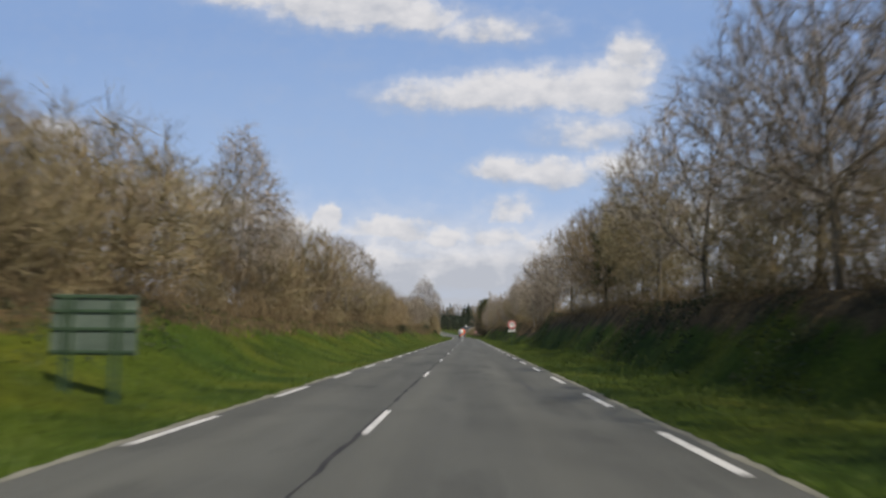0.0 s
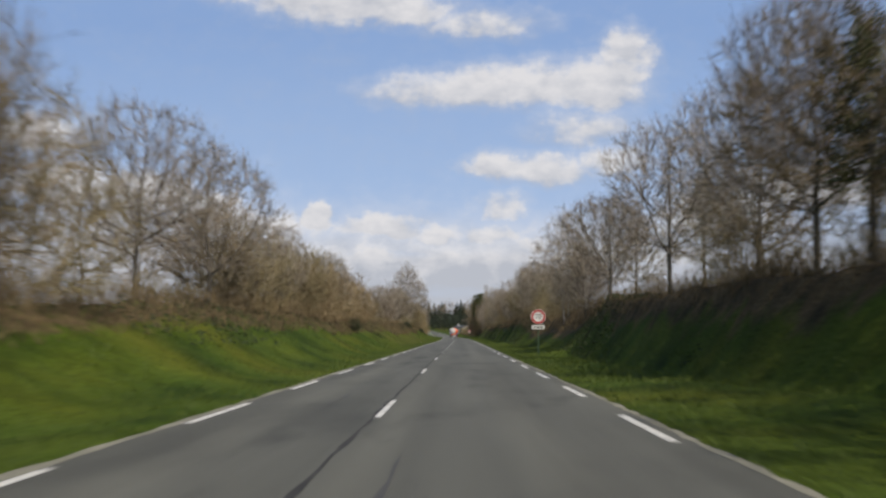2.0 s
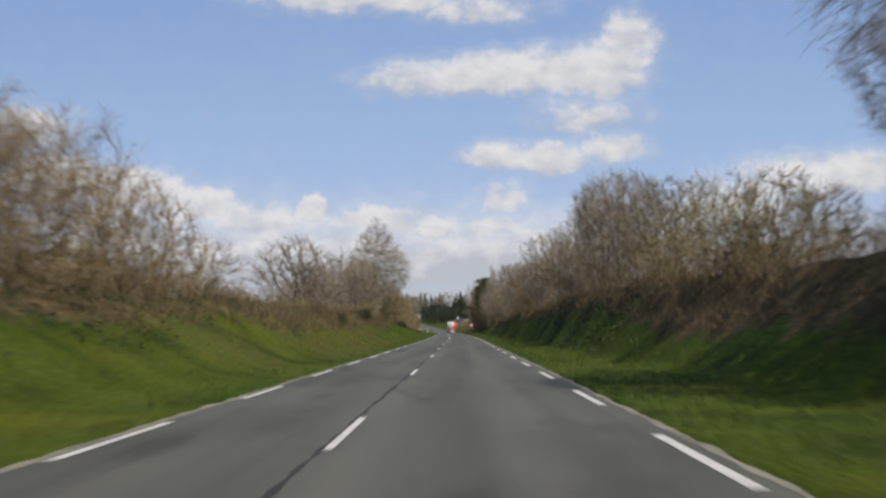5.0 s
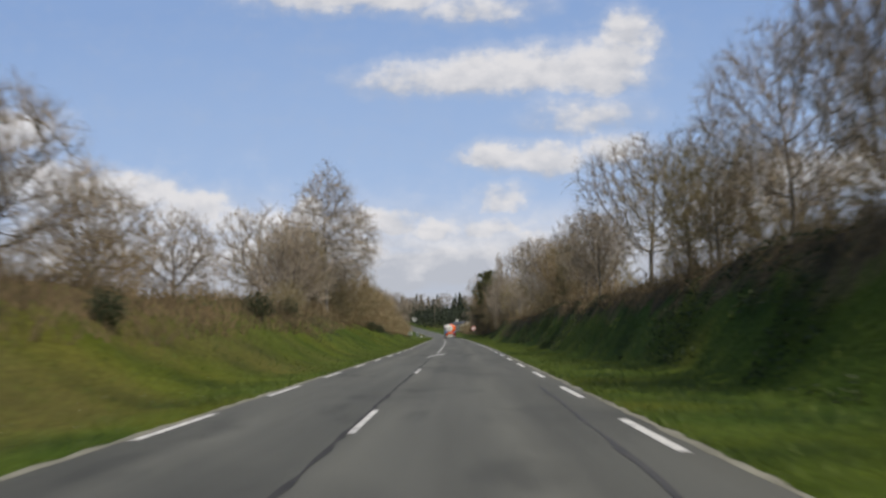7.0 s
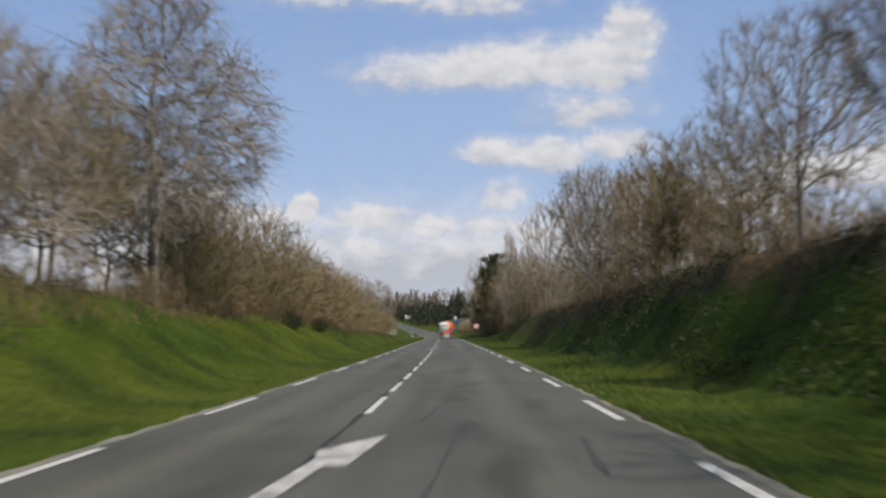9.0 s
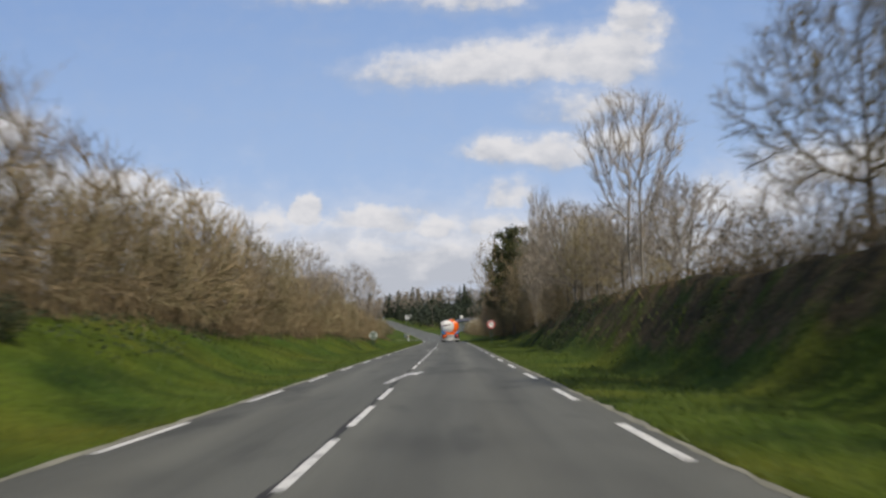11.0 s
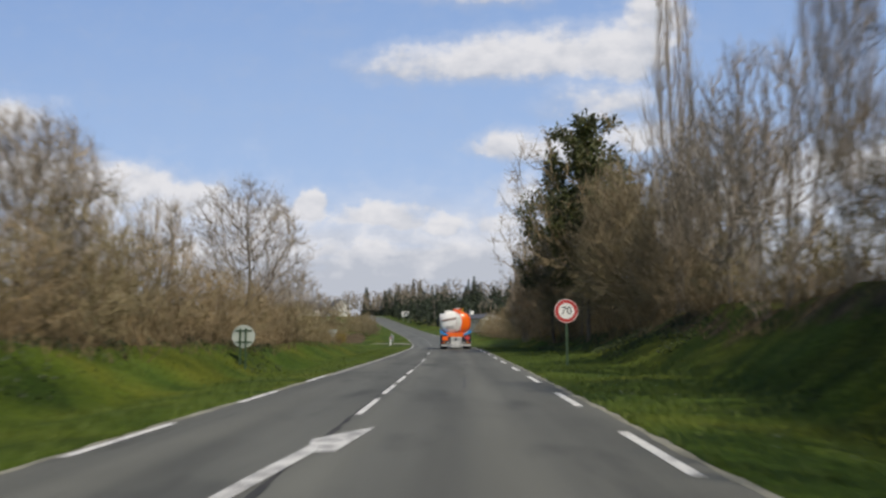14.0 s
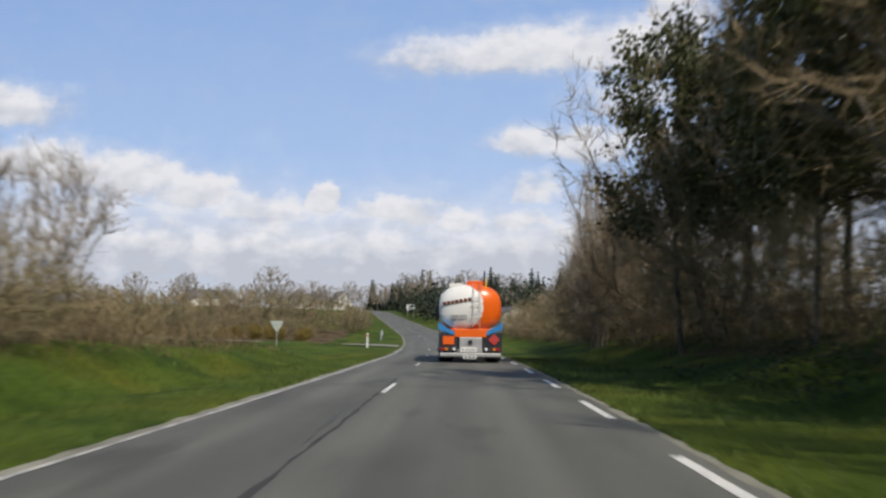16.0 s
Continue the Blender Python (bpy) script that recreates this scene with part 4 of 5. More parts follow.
LEFT_TOP = ([0, 24, 26, 33, 36, 42, 45, 48, 51, 56, 58, 72, 75, 79, 81, 85, 88, 100, 118, 128, 160, 187, 194, 199, 225, 260, 285, 302, 307, 312, 325],
            [4.6, 4.6, 1.6, 1.6, 4.2, 4.2, 1.2, 1.2, 5.4, 5.4, 1.2, 1.2, 4.2, 4.2, 1.0, 1.0, 4.4, 4.6, 4.4, 1.0, 0.9, 1.0, 1.2, 5.0, 4.6, 4.2, 3.2, 3.0, 2.4, 1.7, 1.6])
RIGHT_TOP = ([0, 20, 32, 40, 60, 64, 70, 100, 110, 120, 130, 142, 147, 156, 162, 168, 172, 182, 186, 221, 225, 236, 239, 243, 256, 262, 276, 288, 298, 345, 395], [3.8, 3.6, 3.2, 2.4, 2.2, 3.0, 1.6, 0.7, 1.2, 3.4, 3.0, 2.2, 2.4, 2.7, 3.8, 2.0, 0.8, 0.6, 2.8, 2.8, 0.9, 0.9, 1.8, 0.8, 0.8, 1.6, 2.8, 3.2, 5.5, 5.0, 2.6])
hedge(4, 326, 2.8, -8.9, LEFT_TOP)
hedge(6, 396, 3.6, 10.9, RIGHT_TOP)
scrub_stuff((2, 26, 2.6, -10.4, LEFT_TOP, 0.8), (5, 322, 6.2, -11.2, LEFT_TOP, 1.0), (284, 330, 4.2, -15, LEFT_TOP, 1.2), (290, 332, 5, -19.5, LEFT_TOP, 1.5), (8, 350, 9, 13.6, RIGHT_TOP, 1.2))
for s, l, h in ((147.8, -6.6, 0.8), (163, -6.8, 1.0), (172.6, -7.5, 0.9), (207, -6.6, 0.9), (216, -6.6, 0.8), (98, -6.5, 0.9)):
    set_tree("gorse", s, l, h)
for s, l, h in ((170.5, -7.6, 1.5), (173.5, -7.8, 1.7), (176.5, -8.2, 1.6)):
    set_tree("shrub1", s, l, h, 1.2, group="hedge along the road")


# ------------------------------------------------------------------ low growth
def grass_stuff():
    rng = np.random.default_rng(5)
    n = 150000
    s = rng.uniform(2, 330, n)
    left = rng.random(n) < 0.5
    u = rng.random(n) ** 1.4
    l = np.where(left, left_edge(s) - 0.12 - u * 5.6, 3.80 + u * 4.2)
    x, y = plan(s, l)
    z = ground_z(s, l) - 0.01
    h = rng.uniform(0.05, 0.15, n) * (0.8 + 0.9 * u)
    az = rng.uniform(0, 6.283, n)
    w = rng.uniform(0.006, 0.013, n)
    lean = rng.normal(0, 0.45, (n, 2)) * h[:, None]
    v = np.stack([np.stack([x - w * np.cos(az), y - w * np.sin(az), z], 1), np.stack([x + w * np.cos(az), y + w * np.sin(az), z], 1),
                  np.stack([x + lean[:, 0], y + lean[:, 1], z + h], 1)], 1).reshape(-1, 3)
    f = np.arange(n * 3).reshape(n, 3)
    tagged(part("grass", sheet_mesh("grass", v, f), M_BLADE), "rough green verge grass beside the road", "grass", kind="stuff")


def bracken_stuff():
    rng = np.random.default_rng(6)
    n = 50000
    s = np.where(rng.random(n) < 0.18, rng.uniform(126, 184, n), rng.uniform(2, 330, n))
    left = rng.random(n) < 0.5
    u = rng.random(n)
    foot = np.interp(s, FOOT_S, FOOT_L)
    l = np.where(left, -np.interp(s, [105, 132, 176, 190], [6.3, 5.9, 5.9, 6.9]) - u * 3.6, foot + 2.0 + u * 2.6)
    keep = rng.random(n) < np.where(left, np.interp(s, [0, 150, 200, 330], [1, 1, 0.6, 0.45]), np.interp(s, [0, 110, 260, 330], [1, 0.8, 0.6, 0.35]))
    s, l, n = s[keep], l[keep], int(keep.sum())
    x, y = plan(s, l)
    z = ground_z(s, l) - 0.03
    h = rng.uniform(0.2, 0.6, n) * np.where(l < 0, np.interp(s, [120, 135, 175, 190], [1, 0.95, 0.95, 1]), 1.0) * (1 + 0.35 * np.sin(s * 0.9) * np.sin(s * 0.37 + 1))
    d = np.stack([rng.normal(0, 0.5, n) * h, rng.normal(0, 0.5, n) * h, h], 1)
    v, f = spikes(np.stack([x, y, z], 1), d, rng.uniform(0.008, 0.02, n))
    tagged(part("bracken", sheet_mesh("bracken", v, f), M_BRACKEN), "dead brown bracken and brambles on the bank tops", "undergrowth", kind="stuff")


def brush_stuff():
    """Thin upright brushwood that closes the hedges near the ground."""
    rng = np.random.default_rng(36)
    n = 70000
    s = rng.uniform(2, 392, n)
    left = rng.random(n) < 0.58
    u = rng.random(n)
    top = np.where(left, np.interp(s, *LEFT_TOP), np.interp(s, *RIGHT_TOP))
    l = np.where(left, -7.7 - u * 4.2, np.interp(s, FOOT_S, FOOT_L) + 2.9 + u * 3.6)
    keep = (rng.random(n) < np.clip(top / 3.5, 0.12, 1.0)) & ~(left & (s > 326))
    s, l, top, n = s[keep], l[keep], top[keep], int(keep.sum())
    x, y = plan(s, l)
    z = ground_z(s, l) + rng.uniform(-0.05, 0.5, n)
    h = rng.uniform(0.4, 1.0, n) * np.clip(0.45 + top * 0.22, 0.5, 1.6)
    d = np.stack([rng.normal(0, 0.4, n) * h, rng.normal(0, 0.4, n) * h, h], 1)
    v, f = slivers(np.stack([x, y, z], 1), d, 0.014)
    tagged(part("brushwood", sheet_mesh("brushwood", v, f), M_BRUSH), "thin brown brushwood at the foot of the hedges", "undergrowth", kind="stuff")


def bramble_stuff():
    """Leafy green-black tangle; its dark colour and density deepen the bank's shade."""
    rng = np.random.default_rng(16)
    n = 76000
    s = rng.uniform(2, 330, n)
    foot = np.interp(s, FOOT_S, FOOT_L)
    l = np.where(rng.random(n) < 0.68, foot + 0.5 + rng.random(n) * 2.4, -5.4 - rng.random(n) * 3.0)
    keep = (rolling(s * 0.9, l * 1.3, 2.0) > np.where(l < 0, np.interp(s, [100, 125], [0.1, 0.9]) + (l + 7) * 0.6, np.interp(s, [126, 136, 162, 172, 205, 222, 255, 275, 295], [0.6, 0.6, 0.45, 0.1, 0.2, 0.45, 0.5, 0.1, 0.8]))) & ~((l > 0) & (s > 88) & (s < 126))
    s, l, n = s[keep], l[keep], int(keep.sum())
    x, y = plan(s, l)
    z = ground_z(s, l) + rng.uniform(0, 0.22, n)
    tagged(part("brambles", leaf_mesh("brambles", np.stack([x, y, z], 1), 0.055, rng), M_SHADED_BRAMBLE), "green brambles and ivy on the banks, coloured dark to deepen the shade", "undergrowth", kind="stuff")


def flower_stuff():
    rng = np.random.default_rng(26)
    n = 130
    s = np.concatenate([rng.normal(137, 5, n // 2), rng.normal(270, 8, n - n // 2)])
    l = np.concatenate([rng.uniform(-4.6, -3.0, n // 2), rng.uniform(4.4, 6.0, n - n // 2)])
    x, y = plan(s, l)
    z = ground_z(s, l) + 0.12
    tagged(part("daisies", leaf_mesh("daisies", np.stack([x, y, z], 1), 0.010, rng), M_SIGNWHITE), "small white flowers in the verge grass", "flowers", kind="stuff")


grass_stuff()
bracken_stuff()
brush_stuff()
bramble_stuff()
flower_stuff()


# ------------------------------------------------------------------ signs
def stand_at(root, s, l, turn=0.0, lift=0.0):
    x, y = plan(s, l)
    root.matrix_world = pose(x, y, float(ground_z(s, l)) + lift, 0, 0, heading(s) + turn)
    return root


def speed_sign(s, l, zc, plate, turn=0.0):
    root = tagged(new("speed_limit_sign"), "round red-rimmed 70 sign on a green post" + (" with a plate below" if plate else ""), "road sign")
    g = float(ground_z(s, l))
    z = zc - g
    bm = bmesh.new()
    box(bm, -0.04, 0.04, -0.02, 0.02, -0.3, z + 0.3, 0.008)
    part("post", bm, M_GREENPOST, root)
    bm = bmesh.new()
    rod(bm, (0, -0.06, z), (0, -0.025, z), 0.425, sides=48)
    part("rim", bm, M_SIGNWHITE, root, "white edged sign panel")
    disc("red_ring", 0.405, -0.066, -0.061, M_SIGNRED, root, z=z)
    disc("face", 0.285, -0.072, -0.067, M_SIGNWHITE, root, z=z)
    letters("number", "70", 0.42, M_BLACK, root, (0, -0.0755, z), 0.95)
    if plate:
        boxed("plate", (-0.37, 0.37, -0.055, -0.025, z - 0.72, z - 0.49), M_SIGNWHITE, root, 0.01)
        for a, b in ((-0.27, -0.2), (-0.17, -0.1), (-0.07, 0.0), (0.03, 0.1), (0.13, 0.2), (0.23, 0.28)):
            boxed("print_bar", (a, b, -0.059, -0.0555, z - 0.655, z - 0.555), M_BLACK, root)
    return stand_at(root, s, l, turn)


speed_sign(85.4, 5.7, 2.17, True, -3)
speed_sign(285.0, 5.55, 1.96, False, 0)


def panel_sign_back(s, l):
    """The back of a rectangular panel: rails across it and two posts."""
    root = tagged(new("panel_sign"), "grey back of a rectangular road sign on two green posts", "road sign")
    z0, z1 = 0.64, 1.52
    boxed("panel", (-0.62, 0.62, 0.03, 0.045, z0, z1), M_PANELBACK, root, 0.006)
    for z in (z0 + 0.05, (z0 + z1) / 2 - 0.06, (z0 + z1) / 2 + 0.2, z1 - 0.03):
        boxed("rail", (-0.60, 0.60, 0.0, 0.028, z - 0.022, z + 0.022), M_GREENPOST, root, 0.004)
    for x in (-0.36, 0.34):
        for dx in (-0.055, 0.055):
            boxed("post", (x + dx - 0.022, x + dx + 0.022, -0.05, -0.005, -0.3, z1 - 0.05), M_GREENPOST, root, 0.006)
    return stand_at(root, s, l, 4)


panel_sign_back(12.0, -4.24)


def round_sign_back(s, l):
    root = tagged(new("round_sign"), "pale back of a round road sign on a green post", "road sign")
    z = 1.15 - float(ground_z(s, l))
    bm = bmesh.new()
    rod(bm, (0, 0.03, z), (0, 0.055, z), 0.425, sides=48)
    part("panel", bm, M_SIGNBACK, root)
    for q in (z - 0.21, z + 0.21):
        boxed("rail", (-0.32, 0.32, 0.0, 0.029, q - 0.022, q + 0.022), M_GREENPOST, root, 0.004)
    for dx in (-0.1, 0.1):
        boxed("post", (dx - 0.03, dx + 0.03, -0.05, -0.004, -0.3, z + 0.3), M_GREENPOST, root, 0.006)
    return stand_at(root, s, l, 0, 0)


round_sign_back(285.5, -6.3)


def give_way_sign(s, l):
    root = tagged(new("give_way_sign"), "triangular give-way sign seen from behind on a post", "road sign")
    bm = bmesh.new()
    box(bm, -0.03, 0.03, -0.02, 0.02, -0.3, 1.6, 0.008)
    part("post", bm, M_STEEL, root)
    bm = bmesh.new()
    f = bm.faces.new([bm.verts.new((0.45 * x, 0.03, z)) for x, z in ((-0.9, 1.72), (-1, 1.64), (-0.1, 0.92), (0.1, 0.92), (1, 1.64), (0.9, 1.72))])
    r = bmesh.ops.extrude_face_region(bm, geom=[f])
    bmesh.ops.translate(bm, verts=[v for v in r["geom"] if isinstance(v, bmesh.types.BMVert)], vec=(0, 0.02, 0))
    bmesh.ops.recalc_face_normals(bm, faces=bm.faces[:])
    part("panel", bm, M_SIGNBACK, root)
    return stand_at(root, s, l, 15)


give_way_sign(348.8, -11.0)


def marker_post(s, l):
    root = tagged(new("marker_post"), "white plastic roadside marker post with a red band", "marker post")
    bm = bmesh.new()
    rod(bm, (0, 0, -0.2), (0, 0, 0.78), 0.085, 0.08, 16)
    part("shaft", bm, M_SIGNWHITE, root)
    bm = bmesh.new()
    rod(bm, (0, 0, 0.78), (0, 0, 0.92), 0.083, 0.083, 16)
    part("red_band", bm, M_SIGNRED, root)
    bm = bmesh.new()
    rod(bm, (0, 0, 0.92), (0, 0, 1.05), 0.08, 0.06, 16)
    part("cap", bm, M_SIGNWHITE, root)
    return stand_at(root, s, l)


marker_post(349.5, -4.6)
marker_post(366, 4.8)


# ------------------------------------------------------------------ distance
def cloud_backdrop():
    """Sky with fair-weather clouds, far behind everything."""
    m, n, k, p = shader("cloudy_sky")
    n.remove(p)
    tc = n.new("ShaderNodeTexCoord")
    dist = n.new("ShaderNodeTexNoise")
    dist.inputs["Scale"].default_value, dist.inputs["Detail"].default_value, dist.inputs["Roughness"].default_value = 0.011, 6, 0.55
    flat = n.new("ShaderNodeMapping")
    flat.inputs["Scale"].default_value = (0.7, 1, 1.3)
    k.new(tc.outputs["Object"], flat.inputs[0])
    k.new(flat.outputs[0], dist.inputs[0])
    # the cloud outlines are bent by a coarse and a fine swirl
    bend = n.new("ShaderNodeTexNoise")
    bend.inputs["Scale"].default_value, bend.inputs["Detail"].default_value, bend.inputs["Roughness"].default_value = 0.014, 4, 0.6
    k.new(tc.outputs["Object"], bend.inputs[0])
    off = n.new("ShaderNodeVectorMath")
    off.operation = "MULTIPLY_ADD"
    k.new(bend.outputs["Color"], off.inputs[0])
    off.inputs[1].default_value = (120, 0, 60)
    k.new(tc.outputs["Object"], off.inputs[2])
    sx = n.new("ShaderNodeSeparateXYZ")
    k.new(off.outputs[0], sx.inputs[0])

    def math_(op, a, b=None, c=None, clamp=False):
        q = n.new("ShaderNodeMath")
        q.operation, q.use_clamp = op, clamp
        for i, v in enumerate((a, b, c)):
            if v is None:
                continue
            if isinstance(v, (int, float)):
                q.inputs[i].default_value = v
            else:
                k.new(v, q.inputs[i])
        return q.outputs[0]
    # centre x, centre z, half width, half height, density (metres on the backdrop)
    high = [(-300, 835, 240, 82, 1.25), (-150, 805, 150, 55, 1.0), (40, 770, 150, 42, 0.6), (-540, 858, 150, 40, 0.8), (-102, 596, 135, 48, 0.85), (40, 603, 160, 60, 1.1), (170, 612, 160, 66, 1.2),
            (325, 612, 140, 78, 1.2), (414, 690, 70, 74, 1.0), (390, 640, 80, 70, 1.1), (300, 505, 120, 48, 0.6), (85, 410, 82, 40, 1.15), (215, 400, 130, 42, 0.95), (372, 420, 85, 42, 1.0), (98, 306, 62, 38, 0.85)]
    low = [(-330, 205, 380, 80, 0.5), (-800, 230, 330, 95, 0.5), (80, 205, 260, 66, 0.42), (-1040, 488, 120, 55, 1.1), (-960, 355, 170, 60, 1.2), (-766, 328, 130, 58, 1.3), (-640, 296, 120, 50, 1.1),
           (-470, 255, 130, 46, 0.9), (-347, 284, 52, 38, 1.5), (-190, 256, 120, 40, 1.15), (-60, 232, 60, 32, 1.0), (-600, 188, 34, 30, 1.2), (-326, 182, 110, 28, 1.0), (-200, 187, 80, 30, 1.1)]
    right = [(-490, 180, 100, 24, 0.85), (-10, 188, 90, 28, 0.85), (75, 235, 76, 36, 0.85), (-760, 190, 120, 30, 0.85), (190, 215, 120, 34, 0.8), (640, 280, 180, 65, 0.9), (900, 350, 230, 66, 1.0)]
    field = light = None
    for cx, cz, rx, rz, w in high + low + right:
        cx, cz = cx + 60, cz + 30
        dx = math_("MULTIPLY", math_("SUBTRACT", sx.outputs[0], cx), 1.0 / rx)
        up_ = math_("MULTIPLY", math_("SUBTRACT", sx.outputs[2], cz), 1.0 / rz)
        # flatter below than above
        dz = math_("MAXIMUM", up_, math_("MULTIPLY", up_, -1.25))
        r2 = math_("ADD", math_("MULTIPLY", dx, dx), math_("MULTIPLY", dz, dz))
        v = math_("MULTIPLY", math_("SUBTRACT", 1.15, r2), w * 1.5)
        lv = math_("MULTIPLY_ADD", up_, 0.7, v)
        field = v if field is None else math_("MAXIMUM", field, v)
        light = lv if light is None else math_("MAXIMUM", light, lv)
    fine = n.new("ShaderNodeTexNoise")
    fine.inputs["Scale"].default_value, fine.inputs["Detail"].default_value = 0.03, 5
    k.new(tc.outputs["Object"], fine.inputs[0])
    wob = math_("ADD", math_("MULTIPLY_ADD", dist.outputs[0], 3.0, -1.6), math_("MULTIPLY_ADD", fine.outputs[0], 1.5, -0.75))
    raw = math_("ADD", math_("MAXIMUM", field, -1.5), wob)
    soft = n.new("ShaderNodeMapRange")
    soft.interpolation_type = "SMOOTHSTEP"
    soft.inputs["From Min"].default_value, soft.inputs["From Max"].default_value = -0.75, 1.45
    k.new(raw, soft.inputs[0])
    thin = n.new("ShaderNodeMapRange")
    thin.interpolation_type = "SMOOTHSTEP"
    thin.inputs["From Min"].default_value, thin.inputs["From Max"].default_value = -2.1, 1.2
    k.new(raw, thin.inputs[0])
    # thin veil that thickens towards the horizon
    veil_n = n.new("ShaderNodeTexNoise")
    veil_n.inputs["Scale"].default_value, veil_n.inputs["Detail"].default_value = 0.006, 6
    mp = n.new("ShaderNodeMapping")
    mp.inputs["Scale"].default_value = (0.6, 1, 2.4)
    k.new(tc.outputs["Object"], mp.inputs[0])
    k.new(mp.outputs[0], veil_n.inputs[0])
    low = n.new("ShaderNodeMapRange")
    low.inputs["From Min"].default_value, low.inputs["From Max"].default_value = 345, 215
    k.new(sx.outputs[2], low.inputs[0])
    vm = n.new("ShaderNodeMapRange")
    vm.inputs["From Min"].default_value, vm.inputs["From Max"].default_value = 0.05, 0.45
    k.new(veil_n.outputs[0], vm.inputs[0])
    veil = math_("MULTIPLY", math_("MULTIPLY", low.outputs[0], vm.outputs[0]), 0.95)
    mask = math_("MAXIMUM", math_("MAXIMUM", math_("MULTIPLY", soft.outputs[0], 0.95), math_("MULTIPLY", thin.outputs[0], 0.36)), veil)
    grad = n.new("ShaderNodeMapRange")
    grad.inputs["From Min"].default_value, grad.inputs["From Max"].default_value = 100, 800
    k.new(sx.outputs[2], grad.inputs[0])
    blue = n.new("ShaderNodeValToRGB")
    blue.color_ramp.elements[0].position, blue.color_ramp.elements[0].color = 0.0, rgb((0.50, 0.60, 0.78))
    blue.color_ramp.elements[1].position, blue.color_ramp.elements[1].color = 1.0, rgb((0.24, 0.375, 0.66))
    e = blue.color_ramp.elements.new(0.45)
    e.color = rgb((0.34, 0.48, 0.74))
    k.new(grad.outputs[0], blue.inputs[0])
    # lit tops, greyer undersides
    shade_n = n.new("ShaderNodeTexNoise")
    shade_n.inputs["Scale"].default_value, shade_n.inputs["Detail"].default_value = 0.009, 5
    up = n.new("ShaderNodeMapping")
    up.inputs["Location"].default_value = (0, 0, 14)
    k.new(tc.outputs["Object"], up.inputs[0])
    k.new(up.outputs[0], shade_n.inputs[0])
    white = n.new("ShaderNodeValToRGB")
    white.color_ramp.elements[0].position, white.color_ramp.elements[0].color = 0.3, rgb((0.47, 0.50, 0.57))
    white.color_ramp.elements[1].position, white.color_ramp.elements[1].color = 0.64, rgb((0.735, 0.735, 0.765))
    lit = math_("MULTIPLY", math_("SUBTRACT", light, math_("MAXIMUM", field, -1.5)), 0.22)
    billow = n.new("ShaderNodeTexNoise")
    billow.inputs["Scale"].default_value, billow.inputs["Detail"].default_value = 0.022, 5
    k.new(flat.outputs[0], billow.inputs[0])
    tone = math_("ADD", math_("MULTIPLY", shade_n.outputs[0], 0.6), math_("MULTIPLY_ADD", billow.outputs[0], 0.55, -0.16))
    k.new(math_("ADD", lit, math_("ADD", tone, math_("MULTIPLY", soft.outputs[0], 0.12))), white.inputs[0])
    mx = n.new("ShaderNodeMix")
    mx.data_type = "RGBA"
    k.new(mask, mx.inputs["Factor"])
    k.new(blue.outputs[0], mx.inputs["A"])
    k.new(white.outputs[0], mx.inputs["B"])
    em = n.new("ShaderNodeEmission")
    k.new(mx.outputs["Result"], em.inputs[0])
    em.inputs[1].default_value = SKY_GLOW
    k.new(em.outputs[0], n["Material Output"].inputs[0])
    me = sheet_mesh("backdrop", [(-2300, 0, -60), (2300, 0, -60), (2300, 0, 1250), (-2300, 0, 1250)], [(0, 1, 2, 3)])
    ob = part("backdrop", me, m)
    ob.location = (0, 2050, 0)
    return tagged(ob, "blue sky with white fair-weather clouds", "sky", kind="structure")


SKY_GLOW = 1.0
cloud_backdrop()


def conifer_mesh(seed, H):
    """Whorls of drooping boughs round a straight stem."""
    rng = np.random.default_rng(seed)
    v, f = [], []
    levels = 15
    for i in range(levels):
        z = H * (0.12 + 0.86 * i / levels)
        reach = (H * 0.2) * (1 - i / levels) ** 0.8 + 0.25
        m = 9
        for j in range(m):
            a = 2 * math.pi * (j + rng.random() * 0.8) / m + i
            r = reach * rng.uniform(0.65, 1.15)
            c, s = math.cos(a), math.sin(a)
            w = r * 0.28
            b = len(v)
            v += [(0, 0, z + 0.5), (c * r * 0.6 - s * w, s * r * 0.6 + c * w, z - 0.1 * r), (c * r, s * r, z - 0.35 * r + rng.normal(0, .1)),
                  (c * r * 0.6 + s * w, s * r * 0.6 - c * w, z - 0.1 * r), (c * r * 0.55, s * r * 0.55, z - 0.45 * r)]
            f += [(b, b + 1, b + 2), (b, b + 2, b + 3), (b + 1, b + 4, b + 2), (b + 2, b + 4, b + 3)]
    return sheet_mesh("crown", v, f)


CONIFERS = []
for i in range(3):
    me = conifer_mesh(200 + i, 15.0)
    me.materials.append(M_NEEDLE)
    v, f = tubes(np.array([[0, 0, -0.4, 0, 0, 14.6, 0.24, 0.03]]), 7)
    tr = sheet_mesh("trunk", v, f, True)
    tr.materials.append(M_BARK)
    CONIFERS.append((tr, me))


def set_conifer(s, l, h):
    r = random.Random(int(s * 13 + l * 71))
    x, y = plan(s, l)
    root = tagged(new("conifer"), "tall dark green conifer on the far hill", "tree", "conifers on the hill")
    root.matrix_world = Matrix.LocRotScale((x, y, float(ground_z(s, l))), Euler((0, 0, r.uniform(0, 6))), (h / 15 * r.uniform(0.8, 1.1), h / 15 * r.uniform(0.8, 1.1), h / 15))
    for nm, me in zip(("trunk", "crown"), CONIFERS[r.randrange(3)]):
        o = new(nm, me)
        o.parent = root


